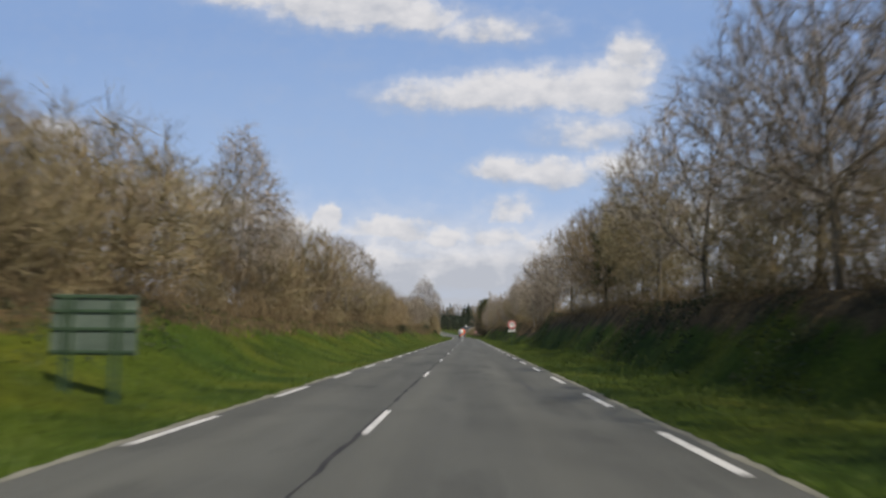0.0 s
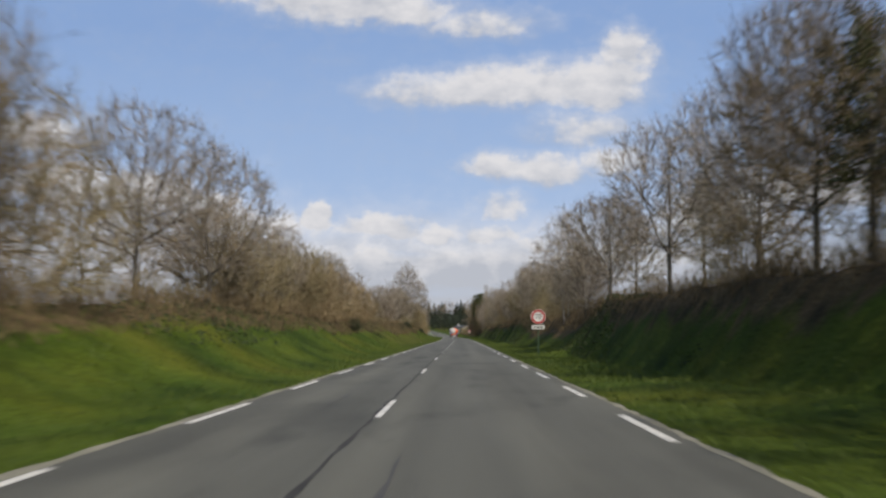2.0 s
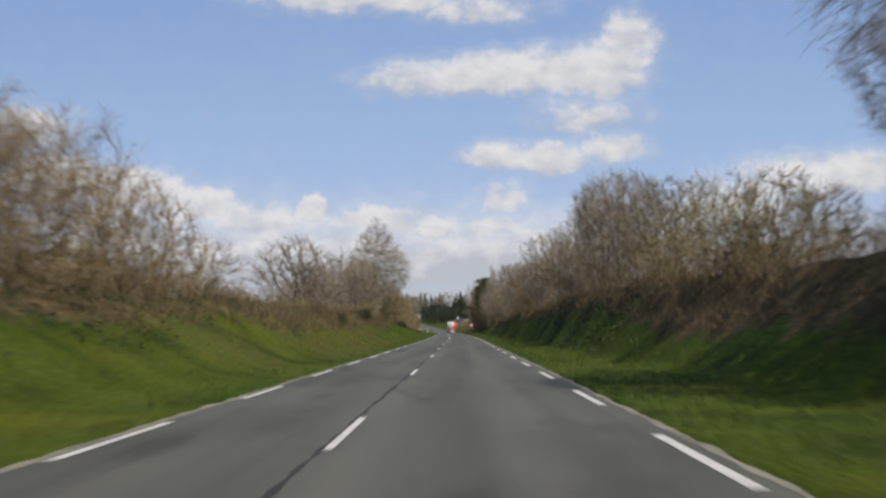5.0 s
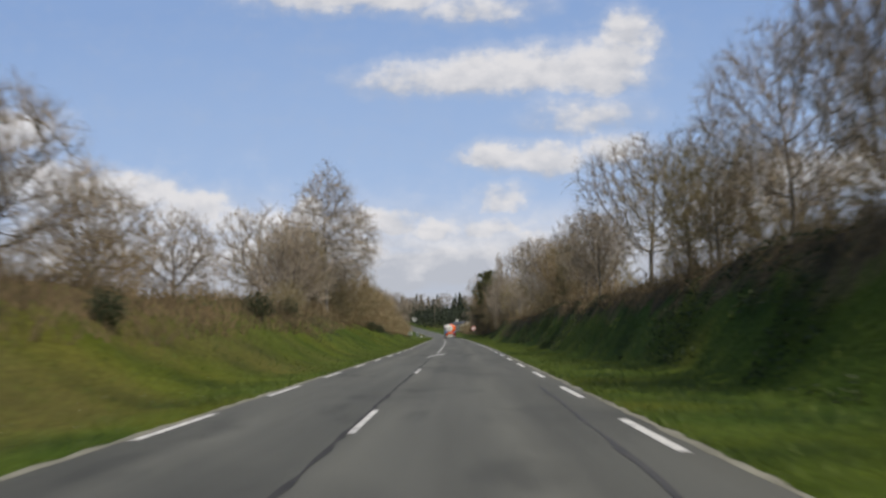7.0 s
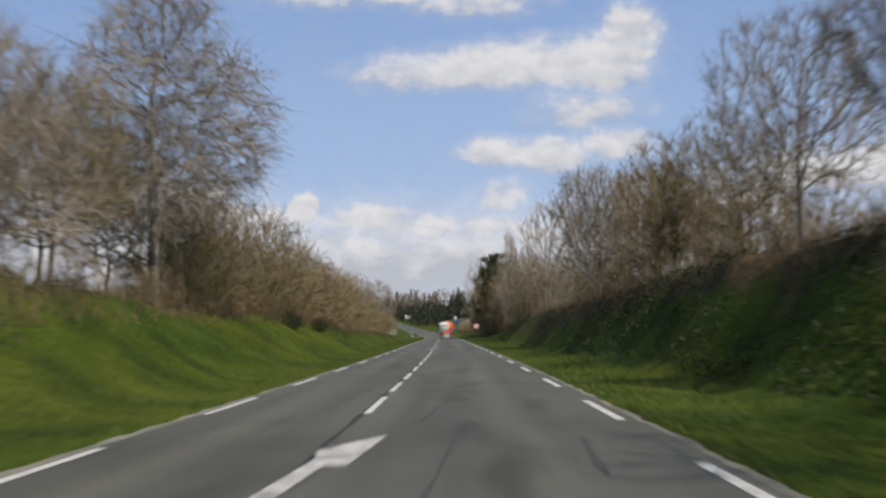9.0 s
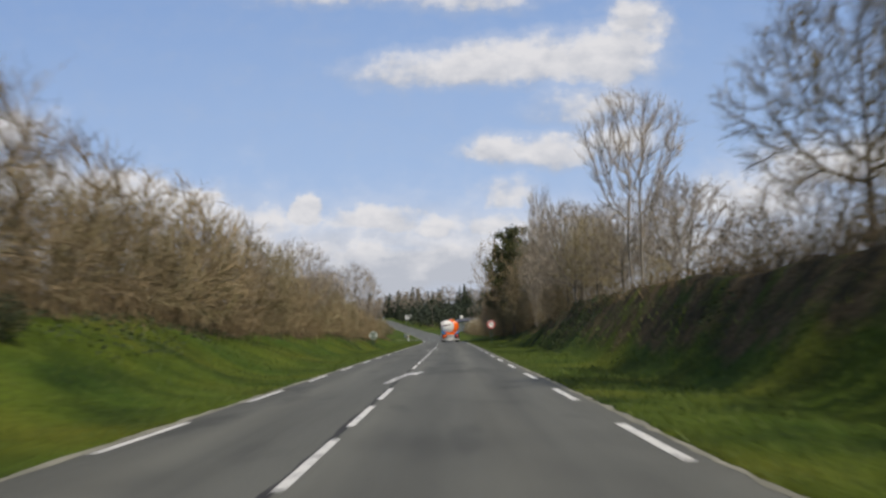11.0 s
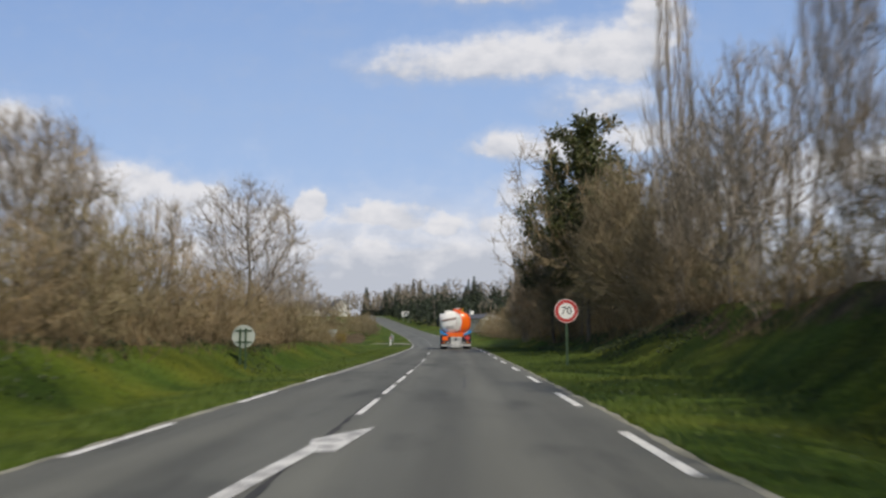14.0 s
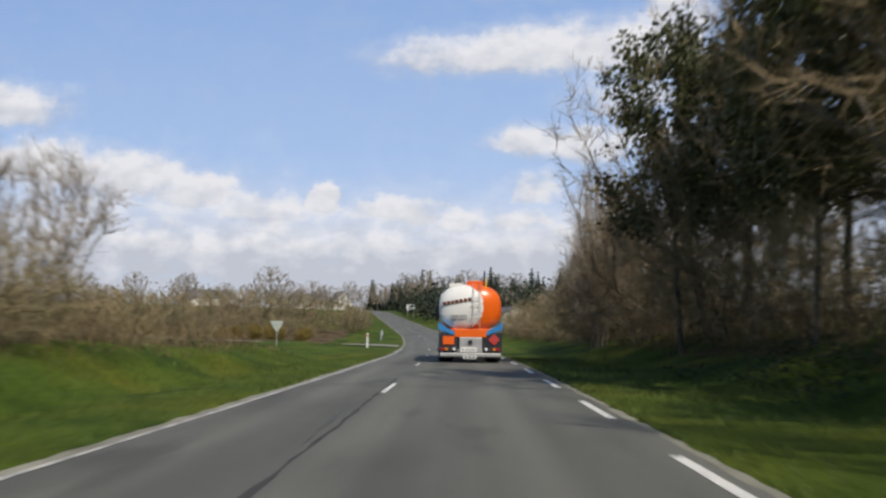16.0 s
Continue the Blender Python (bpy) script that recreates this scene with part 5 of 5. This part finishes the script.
rng = random.Random(31)
for i in range(46):
    s = rng.uniform(535, 620)
    l = 8 + i * 1.15 + rng.uniform(-2, 2)
    set_conifer(s, l, rng.uniform(10, 14.5) * (0.75 if i % 4 == 0 else 1))
for i in range(13):
    set_conifer(rng.uniform(650, 700), 3 + i * 1.9 + rng.uniform(-1.5, 1.5), rng.uniform(11, 17))


def far_wood(name, s0, s1, l0, l1, count, h0, h1, seed, material, label):
    """A far belt of scrub: many small pointed clumps in one piece."""
    r = np.random.default_rng(seed)
    s, l = r.uniform(s0, s1, count), r.uniform(l0, l1, count)
    h = r.uniform(h0, h1, count)
    x, y = plan(s, l)
    z = ground_z(s, l)
    per = 26
    base = np.repeat(np.stack([x, y, z], 1), per, 0)
    hh = np.repeat(h, per)
    off = r.normal(0, 1, (count * per, 3)) * np.stack([hh * 0.2, hh * 0.2, hh * 0.22], 1)
    pts = base + off + np.stack([0 * hh, 0 * hh, hh * 0.5], 1)
    pts[:, 2] = np.maximum(pts[:, 2], base[:, 2] + 0.1)
    tagged(part(name, leaf_mesh(name, pts, 0.42, r), material), label, "wood", kind="stuff")


far_wood("far_scrub", 445, 560, 6, 52, 620, 3.0, 8.5, 41, M_NEEDLE, "dark evergreen scrub below the far conifers")
far_wood("far_hedge", 560, 700, -320, -10, 620, 3, 9, 42, M_SHRUB, "brown leafless wood on the horizon")
far_wood("far_hedge", 560, 700, 50, 320, 380, 6, 12, 43, M_SHRUB, "brown leafless wood on the horizon")

# scrub and trees across the open field on the left
for i in range(22):
    l = -12 - i * 3.1
    set_tree("scrub%d" % (i % 2), 392 + rng.uniform(-4, 4) - i * 0.9, l, rng.uniform(3.6, 5.2), group="field hedge", wide=1.25)
for i in range(12):
    set_tree("scrub%d" % (i % 2), 398 + i * 7, -6.4 - rng.uniform(0, 2.5), rng.uniform(2.2, 3.6), group="field hedge", wide=1.3)
for i in range(14):
    l = -10 - i * 4.6
    set_tree("scrub%d" % (i % 2), 412 + rng.uniform(-5, 5), l, rng.uniform(3.6, 5.4), group="field hedge", wide=1.3)
for i in range(26):
    set_tree("scrub%d" % (i % 2), 372 + rng.uniform(-4, 8), -12 - i * 1.7, rng.uniform(1.6, 3.0), group="field hedge", wide=1.4)
for s, l, h in ((362, -13, 1.1), (364, -15.5, 1.3), (366, -17.5, 1.1), (370, -11.5, 1.1), (363, -11.2, 1.0), (365, -14, 1.3), (364, -18.5, 1.2)):
    set_tree("broom", s, l, h)
for s, l, h in ((372, -24, 2.2), (374, -28, 2.6)):
    set_tree("gorse", s, l, h)
WEST = [(486, -46, 9), (503, -28.5, 11.5), (507, -24, 8), (503, -18, 8.5), (510, -14.5, 7.5), (478, -66, 8), (470, -78, 7.5), (560, -8.5, 9.5), (545, 9, 12), (552, 16, 13), (548, 23, 11), (556, 30, 13), (550, 38, 12), (560, 46, 12), (530, 12, 9), (520, -42, 7), (548, -58, 9)]
EAST = [(560, -75, 10), (535, -90, 9), (575, -104, 10), (440, -95, 8), (452, 22, 6), (470, 34, 7), (430, 26, 6), (655, -6, 10), (660, 0, 11), (652, 5, 12), (664, 9, 11), (656, 13, 12.5), (650, 18, 11), (660, 23, 12), (590, -18, 8), (600, -26, 7.5), (585, -33, 7), (575, -42, 8)]
for i, (s, l, h) in enumerate(WEST + EAST):
    set_tree("distant%d" % (i % 2), s, l, h)

M_ROOF = varied("slate", (0.05, 0.052, 0.06), (0.11, 0.11, 0.12), 1.5, 20, rough=0.7)
M_RENDER = varied("white_render", (0.60, 0.58, 0.53), (0.76, 0.74, 0.69), 0.6, 12, rough=0.9)
M_GLASS = varied("dark_glass", (0.02, 0.022, 0.026), (0.05, 0.055, 0.06), 1, 10, rough=0.15)


def house(s, l, w, d, eave, ridge, turn, label):
    root = tagged(new("house"), label, "house", "far houses")
    bm = bmesh.new()
    vs = [bm.verts.new(c) for c in ((-w / 2, 0, -1.5), (w / 2, 0, -1.5), (w / 2, 0, eave), (0, 0, ridge), (-w / 2, 0, eave))]
    f = bm.faces.new(vs)
    r = bmesh.ops.extrude_face_region(bm, geom=[f])
    bmesh.ops.translate(bm, verts=[v for v in r["geom"] if isinstance(v, bmesh.types.BMVert)], vec=(0, d, 0))
    bmesh.ops.recalc_face_normals(bm, faces=bm.faces[:])
    part("wall", bm, M_RENDER, root)
    for sx in (-1, 1):
        bm = bmesh.new()
        box(bm, 0, math.hypot(w / 2 + 0.35, (ridge - eave) * (1 + 0.7 / w)), -0.3, d + 0.3, 0.02, 0.2)
        a = math.atan2(ridge - eave, w / 2)
        bmesh.ops.transform(bm, verts=bm.verts[:], matrix=Matrix.Translation((0, 0, ridge)) @ (Matrix.Rotation(a, 4, "Y") if sx > 0 else Matrix.Rotation(math.pi, 4, "Z") @ Matrix.Translation((0, -d, 0)) @ Matrix.Rotation(a, 4, "Y")))
        part("roof", bm, M_ROOF, root)
    boxed("chimney", (-0.35, 0.35, d - 1.2, d - 0.5, ridge - 0.4, ridge + 0.9), M_RENDER, root, 0.02)
    for x in (-w * 0.25, w * 0.25):
        win = boxed("window", (x - 0.5, x + 0.5, -0.04, 0.02, 0.9, 2.1), M_SIGNWHITE, root, 0.01)
        boxed("pane", (x - 0.42, x + 0.42, -0.06, -0.041, 0.98, 2.02), M_GLASS, win)
    return stand_at(root, s, l, turn)


house(408, 15.4, 4.6, 9, 2.3, 3.1, 20, "white rendered house with a slate roof by the road")
house(612, -10, 7.5, 11, 3.2, 7.2, 15, "white gabled house on the far hill")
house(625, -30, 7.5, 12, 3.0, 6.4, -60, "low white house on the far hill")
house(580, -62, 7.0, 14, 2.8, 5.6, -70, "low white house on the far hill")


def utility_pole(s, l, h):
    root = tagged(new("utility_pole"), "weathered wooden utility pole beside the road", "pole", "poles")
    bm = bmesh.new()
    rod(bm, (0, 0, -0.4), (0, 0, h), 0.13, 0.09, 12)
    part("shaft", bm, M_BARK, root)
    boxed("crossarm", (-0.6, 0.6, -0.05, 0.05, h - 0.5, h - 0.38), M_BARK, root, 0.01)
    return stand_at(root, s, l)


utility_pole(452, 9.5, 6.5)
utility_pole(480, 8.0, 6.5)


def town_panel(s, l):
    root = tagged(new("town_sign"), "white rectangular road sign far up the road", "road sign")
    boxed("panel", (-1.0, 1.0, -0.03, 0.0, 1.6, 3.1), M_SIGNWHITE, root, 0.01)
    for x in (-0.7, 0.7):
        boxed("post", (x - 0.05, x + 0.05, 0.0, 0.08, -0.4, 3.0), M_STEEL, root, 0.01)
    return stand_at(root, s, l)


town_panel(492, 6.0)


def low_fence(s0, s1, l):
    root = tagged(new("guard_rail"), "low pale guard rail along the verge", "guard rail")
    n = 6
    for i in range(n + 1):
        s = s0 + (s1 - s0) * i / n
        x, y = plan(s, l)
        z = float(ground_z(s, l))
        bm = bmesh.new()
        box(bm, x - 0.05, x + 0.05, y - 0.05, y + 0.05, z - 0.2, z + 0.7)
        part("post", bm, M_STEEL, root)
    bm = bmesh.new()
    pts = []
    for i in range(n + 1):
        s = s0 + (s1 - s0) * i / n
        x, y = plan(s, l + 0.06)
        pts.append(Vector((x, y, float(ground_z(s, l)) + 0.55)))
    for a, b in zip(pts[:-1], pts[1:]):
        rod(bm, a, b, 0.12, 0.12, 6)
    part("rail", bm, M_STEEL, root)
    return root


low_fence(372, 384, -4.4)


# ------------------------------------------------------------------ the tanker lorry
def glossy(name, a, b, rough=0.3, metal=0.0):
    m = varied(name, a, b, 0.8, 14, rough=rough, metal=metal)
    m.node_tree.nodes["Principled BSDF"].inputs["Coat Weight"].default_value = 0.3
    return m


M_ORANGE = glossy("orange_paint", (0.80, 0.115, 0.008), (0.88, 0.16, 0.012))
M_WHITE = glossy("white_paint", (0.78, 0.77, 0.74), (0.86, 0.85, 0.83))
M_BLUE = glossy("blue_paint", (0.03, 0.19, 0.50), (0.05, 0.26, 0.60))
M_DARK = varied("dark_chassis", (0.012, 0.013, 0.02), (0.035, 0.036, 0.05), 2, 30, rough=0.6)
M_RUBBER = varied("tyre_rubber", (0.012, 0.012, 0.012), (0.03, 0.03, 0.03), 4, 50, rough=0.85)
M_ALLOY = varied("dull_aluminium", (0.40, 0.40, 0.40), (0.58, 0.58, 0.57), 2, 40, rough=0.45, metal=0.5)
M_LAMPRED = glossy("red_lamp", (0.35, 0.01, 0.01), (0.45, 0.02, 0.02), 0.2)
M_LAMPAMBER = glossy("amber_lamp", (0.65, 0.20, 0.01), (0.75, 0.26, 0.02), 0.2)
M_LETTER = varied("brown_lettering", (0.10, 0.03, 0.012), (0.16, 0.05, 0.02), 3, 30, rough=0.5)
M_GREYPRINT = varied("grey_lettering", (0.36, 0.36, 0.35), (0.44, 0.44, 0.43), 3, 30, rough=0.5)
M_YELLOWPAINT = glossy("yellow_paint", (0.80, 0.48, 0.03), (0.86, 0.55, 0.05))


def tank_meshes():
    """The tank as rings of a rounded oval with dished ends; its white end plate is split off."""
    prof = [(0.0, 0.02)] + [(0.5 * (1 - math.cos(a)), math.sin(a)) for a in np.linspace(0.06, math.pi / 2, 22)]
    prof += [(y, 1.0) for y in np.linspace(0.9, 6.4, 8)] + [(6.9 - 0.5 * (1 - math.cos(a)), math.sin(a)) for a in np.linspace(math.pi / 2, 0.06, 8)]
    seg = 112
    v = []
    for y, k in prof:
        for j in range(seg):
            a = 2 * math.pi * j / seg
            c, s = math.cos(a), math.sin(a)
            e = 2 / 2.6
            v.append((1.225 * k * math.copysign(abs(c) ** e, c), y, 2.13 + 0.93 * k * math.copysign(abs(s) ** e, s)))
    white, orange = [], []
    for i in range(len(prof) - 1):
        for j in range(seg):
            q = (i * seg + j, (i + 1) * seg + j, (i + 1) * seg + (j + 1) % seg, i * seg + (j + 1) % seg)
            x = sum(v[t_][0] for t_ in q) / 4
            z = sum(v[t_][2] for t_ in q) / 4
            inside = (((x + 0.37) / 0.88) ** 2 + ((z - 2.17) / 0.88) ** 2 < 1 or (x < -0.5 and z > 1.62)) and prof[i][0] < 0.9
            (white if inside else orange).append(q)
    out = []
    for faces in (white, orange):
        used = sorted({t_ for q in faces for t_ in q})
        idx = {t_: i for i, t_ in enumerate(used)}
        out.append(sheet_mesh("tank", [v[t_] for t_ in used], [tuple(idx[t_] for t_ in q) for q in faces], True))
    return out


def wheel(parent, x, y, w):
    r = 0.5
    bm = bmesh.new()
    for a, b, q0, q1 in ((-w / 2, -w / 2 + 0.05, r - 0.06, r), (-w / 2 + 0.05, w / 2 - 0.05, r, r), (w / 2 - 0.05, w / 2, r, r - 0.06)):
        rod(bm, (x + a, y, r), (x + b, y, r), q0, q1, 28)
    ty = part("tyre", bm, M_RUBBER, parent)
    bm = bmesh.new()
    rod(bm, (x - w / 2 - 0.004, y, r), (x + w / 2 + 0.004, y, r), 0.28, 0.28, 20)
    rod(bm, (x - w / 2 - 0.05, y, r), (x + w / 2 + 0.05, y, r), 0.11, 0.11, 14)
    part("rim", bm, M_ALLOY, ty)


def on_dish(x, z):
    """How far back the dished end lies at x, z."""
    k = min(0.999, ((abs(x) / 1.225) ** 2.6 + (abs(z - 2.13) / 0.93) ** 2.6) ** (1 / 2.6))
    return 0.5 * (1 - math.sqrt(1 - k * k))


def tanker():
    root = tagged(new("tanker_lorry"), "orange and white milk tanker lorry with blue trim on the road", "lorry")
    white, orange = tank_meshes()
    tank = part("tank", orange, M_ORANGE, root, "glossy orange oval tank")
    part("end_plate", white, M_WHITE, tank, "white painted rear end of the tank")
    # lettering on the end, as plain bars
    for a, b in ((-1.08, -0.95), (-0.91, -0.79), (-0.75, -0.65), (-0.61, -0.47), (-0.43, -0.30), (-0.26, -0.14), (-0.10, 0.02)):
        x = (a + b) / 2
        y = on_dish(x, 2.30)
        lo = min(on_dish(a, 2.28), on_dish(b, 2.28)) - 0.02
        boxed("lettering", (a, b, lo, y + 0.03, 2.20 + (x + 1.1) * 0.16, 2.34 + (x + 1.1) * 0.16), M_LETTER, tank)
    for z in (1.72, 1.82):
        for a, b in ((-0.74, -0.45), (-0.42, -0.13)):
            lo = min(on_dish(a, z), on_dish(b, z)) - 0.012
            boxed("small_print", (a, b, lo, lo + 0.06, z - 0.03, z + 0.03), M_GREYPRINT, tank)
    # walkway and hatches on top
    boxed("walkway_box", (-0.85, -0.30, 0.35, 6.4, 2.92, 3.09), M_WHITE, root, 0.02)
    boxed("hatch_box", (-0.14, 0.50, 0.45, 6.2, 2.95, 3.20), M_ORANGE, root, 0.03)
    for y in (1.4, 3.2, 5.0):
        bm = bmesh.new()
        rod(bm, (0.18, y, 3.19), (0.18, y, 3.30), 0.24, 0.22, 24)
        part("hatch", bm, M_ALLOY, root)
    bm = bmesh.new()
    for x in (0.10, 0.36):
        rod(bm, (x, -0.08, 1.32), (x, -0.08, 2.62), 0.014, sides=8)
        rod(bm, (x, -0.08, 2.62), (x, 0.35, 3.1), 0.014, sides=8)
    for i in range(5):
        rod(bm, (0.10, -0.08, 1.5 + i * 0.25), (0.36, -0.08, 1.5 + i * 0.25), 0.012, sides=8)
    part("ladder", bm, M_ALLOY, root)
    bm = bmesh.new()
    rod(bm, (0.60, 0.35, 2.75), (0.60, 0.35, 3.28), 0.035, sides=10)
    part("rail_post", bm, M_YELLOWPAINT, root)
    # frame and rear end
    for x in (-0.42, 0.42):
        boxed("chassis_beam", (x - 0.05, x + 0.05, 0.05, 9.4, 0.85, 1.12), M_DARK, root, 0.01)
    boxed("tank_saddle", (-0.75, 0.75, 0.25, 6.6, 1.1, 1.32), M_ORANGE, root, 0.03)
    boxed("apron", (-0.62, 0.62, 0.0, 0.16, 0.98, 1.30), M_ORANGE, root, 0.03)
    for sx in (-1, 1):
        bm = bmesh.new()
        f = bm.faces.new([bm.verts.new((sx * x, 0.02, z)) for x, z in ((1.24, 1.56), (1.24, 1.28), (0.95, 1.18), (0.40, 0.98), (0.40, 1.10), (0.92, 1.34))])
        r = bmesh.ops.extrude_face_region(bm, geom=[f])
        bmesh.ops.translate(bm, verts=[q for q in r["geom"] if isinstance(q, bmesh.types.BMVert)], vec=(0, 1.4, 0))
        bmesh.ops.recalc_face_normals(bm, faces=bm.faces[:])
        part("wing", bm, M_BLUE, root, "blue rear wing")
        boxed("rear_panel", (sx * 0.86 - 0.36, sx * 0.86 + 0.36, 0.04, 0.12, 0.42, 1.16), M_DARK, root, 0.01)
        for x, mat, nm in ((1.08, M_LAMPRED, "tail_lamp"), (0.92, M_LAMPAMBER, "indicator"), (0.62, M_SIGNWHITE, "reversing_lamp")):
            disc(nm, 0.06, -0.01, 0.039, mat, root, z=0.53, x=sx * x, sides=20)
        boxed("mudflap", (sx * 0.92 - 0.3, sx * 0.92 + 0.3, 0.5, 0.53, 0.16, 0.6), M_RUBBER, root)
    boxed("hazard_plate", (-1.06, -0.62, 0.0, 0.036, 0.70, 1.02), M_ORANGE, root, 0.008, "plain orange hazard plate")
    bm = bmesh.new()
    box(bm, -0.16, 0.16, 0.0, 0.036, -0.16, 0.16, 0.005)
    bmesh.ops.transform(bm, verts=bm.verts[:], matrix=Matrix.Translation((0.92, 0, 0.90)) @ Matrix.Rotation(radians(45), 4, "Y"))
    part("hazard_diamond", bm, M_SIGNRED, root, "red diamond placard")
    cab = boxed("valve_cabinet", (-0.42, 0.46, -0.02, 0.5, 0.40, 0.98), M_ALLOY, root, 0.03)
    disc("valve", 0.085, -0.07, -0.021, M_DARK, cab, z=0.80, x=0.0, sides=24)
    boxed("white_plate", (-0.40, 0.24, -0.05, -0.021, 0.42, 0.60), M_SIGNWHITE, cab, 0.01)
    for a, b in ((-0.34, -0.24), (-0.19, -0.09), (-0.04, 0.05), (0.09, 0.18)):
        boxed("plate_bar", (a, b, -0.054, -0.0505, 0.47, 0.55), M_GREYPRINT, cab)
    boxed("bumper", (-1.18, 1.18, -0.06, 0.08, 0.24, 0.38), M_ALLOY, root, 0.025)
    plate = boxed("number_plate", (-0.28, 0.24, -0.085, -0.061, 0.16, 0.28), M_SIGNWHITE, root, 0.006)
    for a, b in ((-0.22, -0.12), (-0.07, 0.04), (0.09, 0.18)):
        boxed("plate_bar", (a, b, -0.089, -0.0855, 0.19, 0.25), M_BLACK, plate)
    for x in (-0.95, 0.95):
        for y in (1.2, 2.55):
            wheel(root, x, y, 0.56)
        wheel(root, x * 1.04, 7.9, 0.36)
    # cab
    bm = bmesh.new()
    box(bm, -1.23, 1.23, 7.1, 9.5, 0.85, 3.0, 0.09)
    c = part("cab", bm, M_WHITE, root, "white driver's cab")
    boxed("windscreen", (-1.08, 1.08, 9.49, 9.52, 1.75, 2.7), M_GLASS, c, 0.01)
    for sx in (-1, 1):
        boxed("side_window", (sx * 1.235 - 0.012, sx * 1.235 + 0.012, 8.1, 9.1, 1.8, 2.6), M_GLASS, c, 0.004)
        bm = bmesh.new()
        rod(bm, (sx * 1.2, 9.3, 2.5), (sx * 1.42, 9.35, 2.45), 0.02, sides=8)
        box(bm, sx * 1.42 - 0.1, sx * 1.42 + 0.1, 9.3, 9.36, 1.9, 2.55, 0.02)
        part("mirror", bm, M_DARK, c)
        boxed("fuel_tank", (sx * 0.95 - 0.28, sx * 0.95 + 0.28, 4.2, 6.0, 0.45, 0.95), M_ALLOY, root, 0.08)
    boxed("front_bumper", (-1.22, 1.22, 9.3, 9.6, 0.35, 0.9), M_WHITE, c, 0.05)
    x, y = plan(TRUCK_S, TRUCK_L)
    root.matrix_world = pose(x, y, float(road_z(TRUCK_S)) + 0.002, 0, 0, heading(TRUCK_S + 4))


TRUCK_S, TRUCK_L = 321.3, 1.80
tanker()
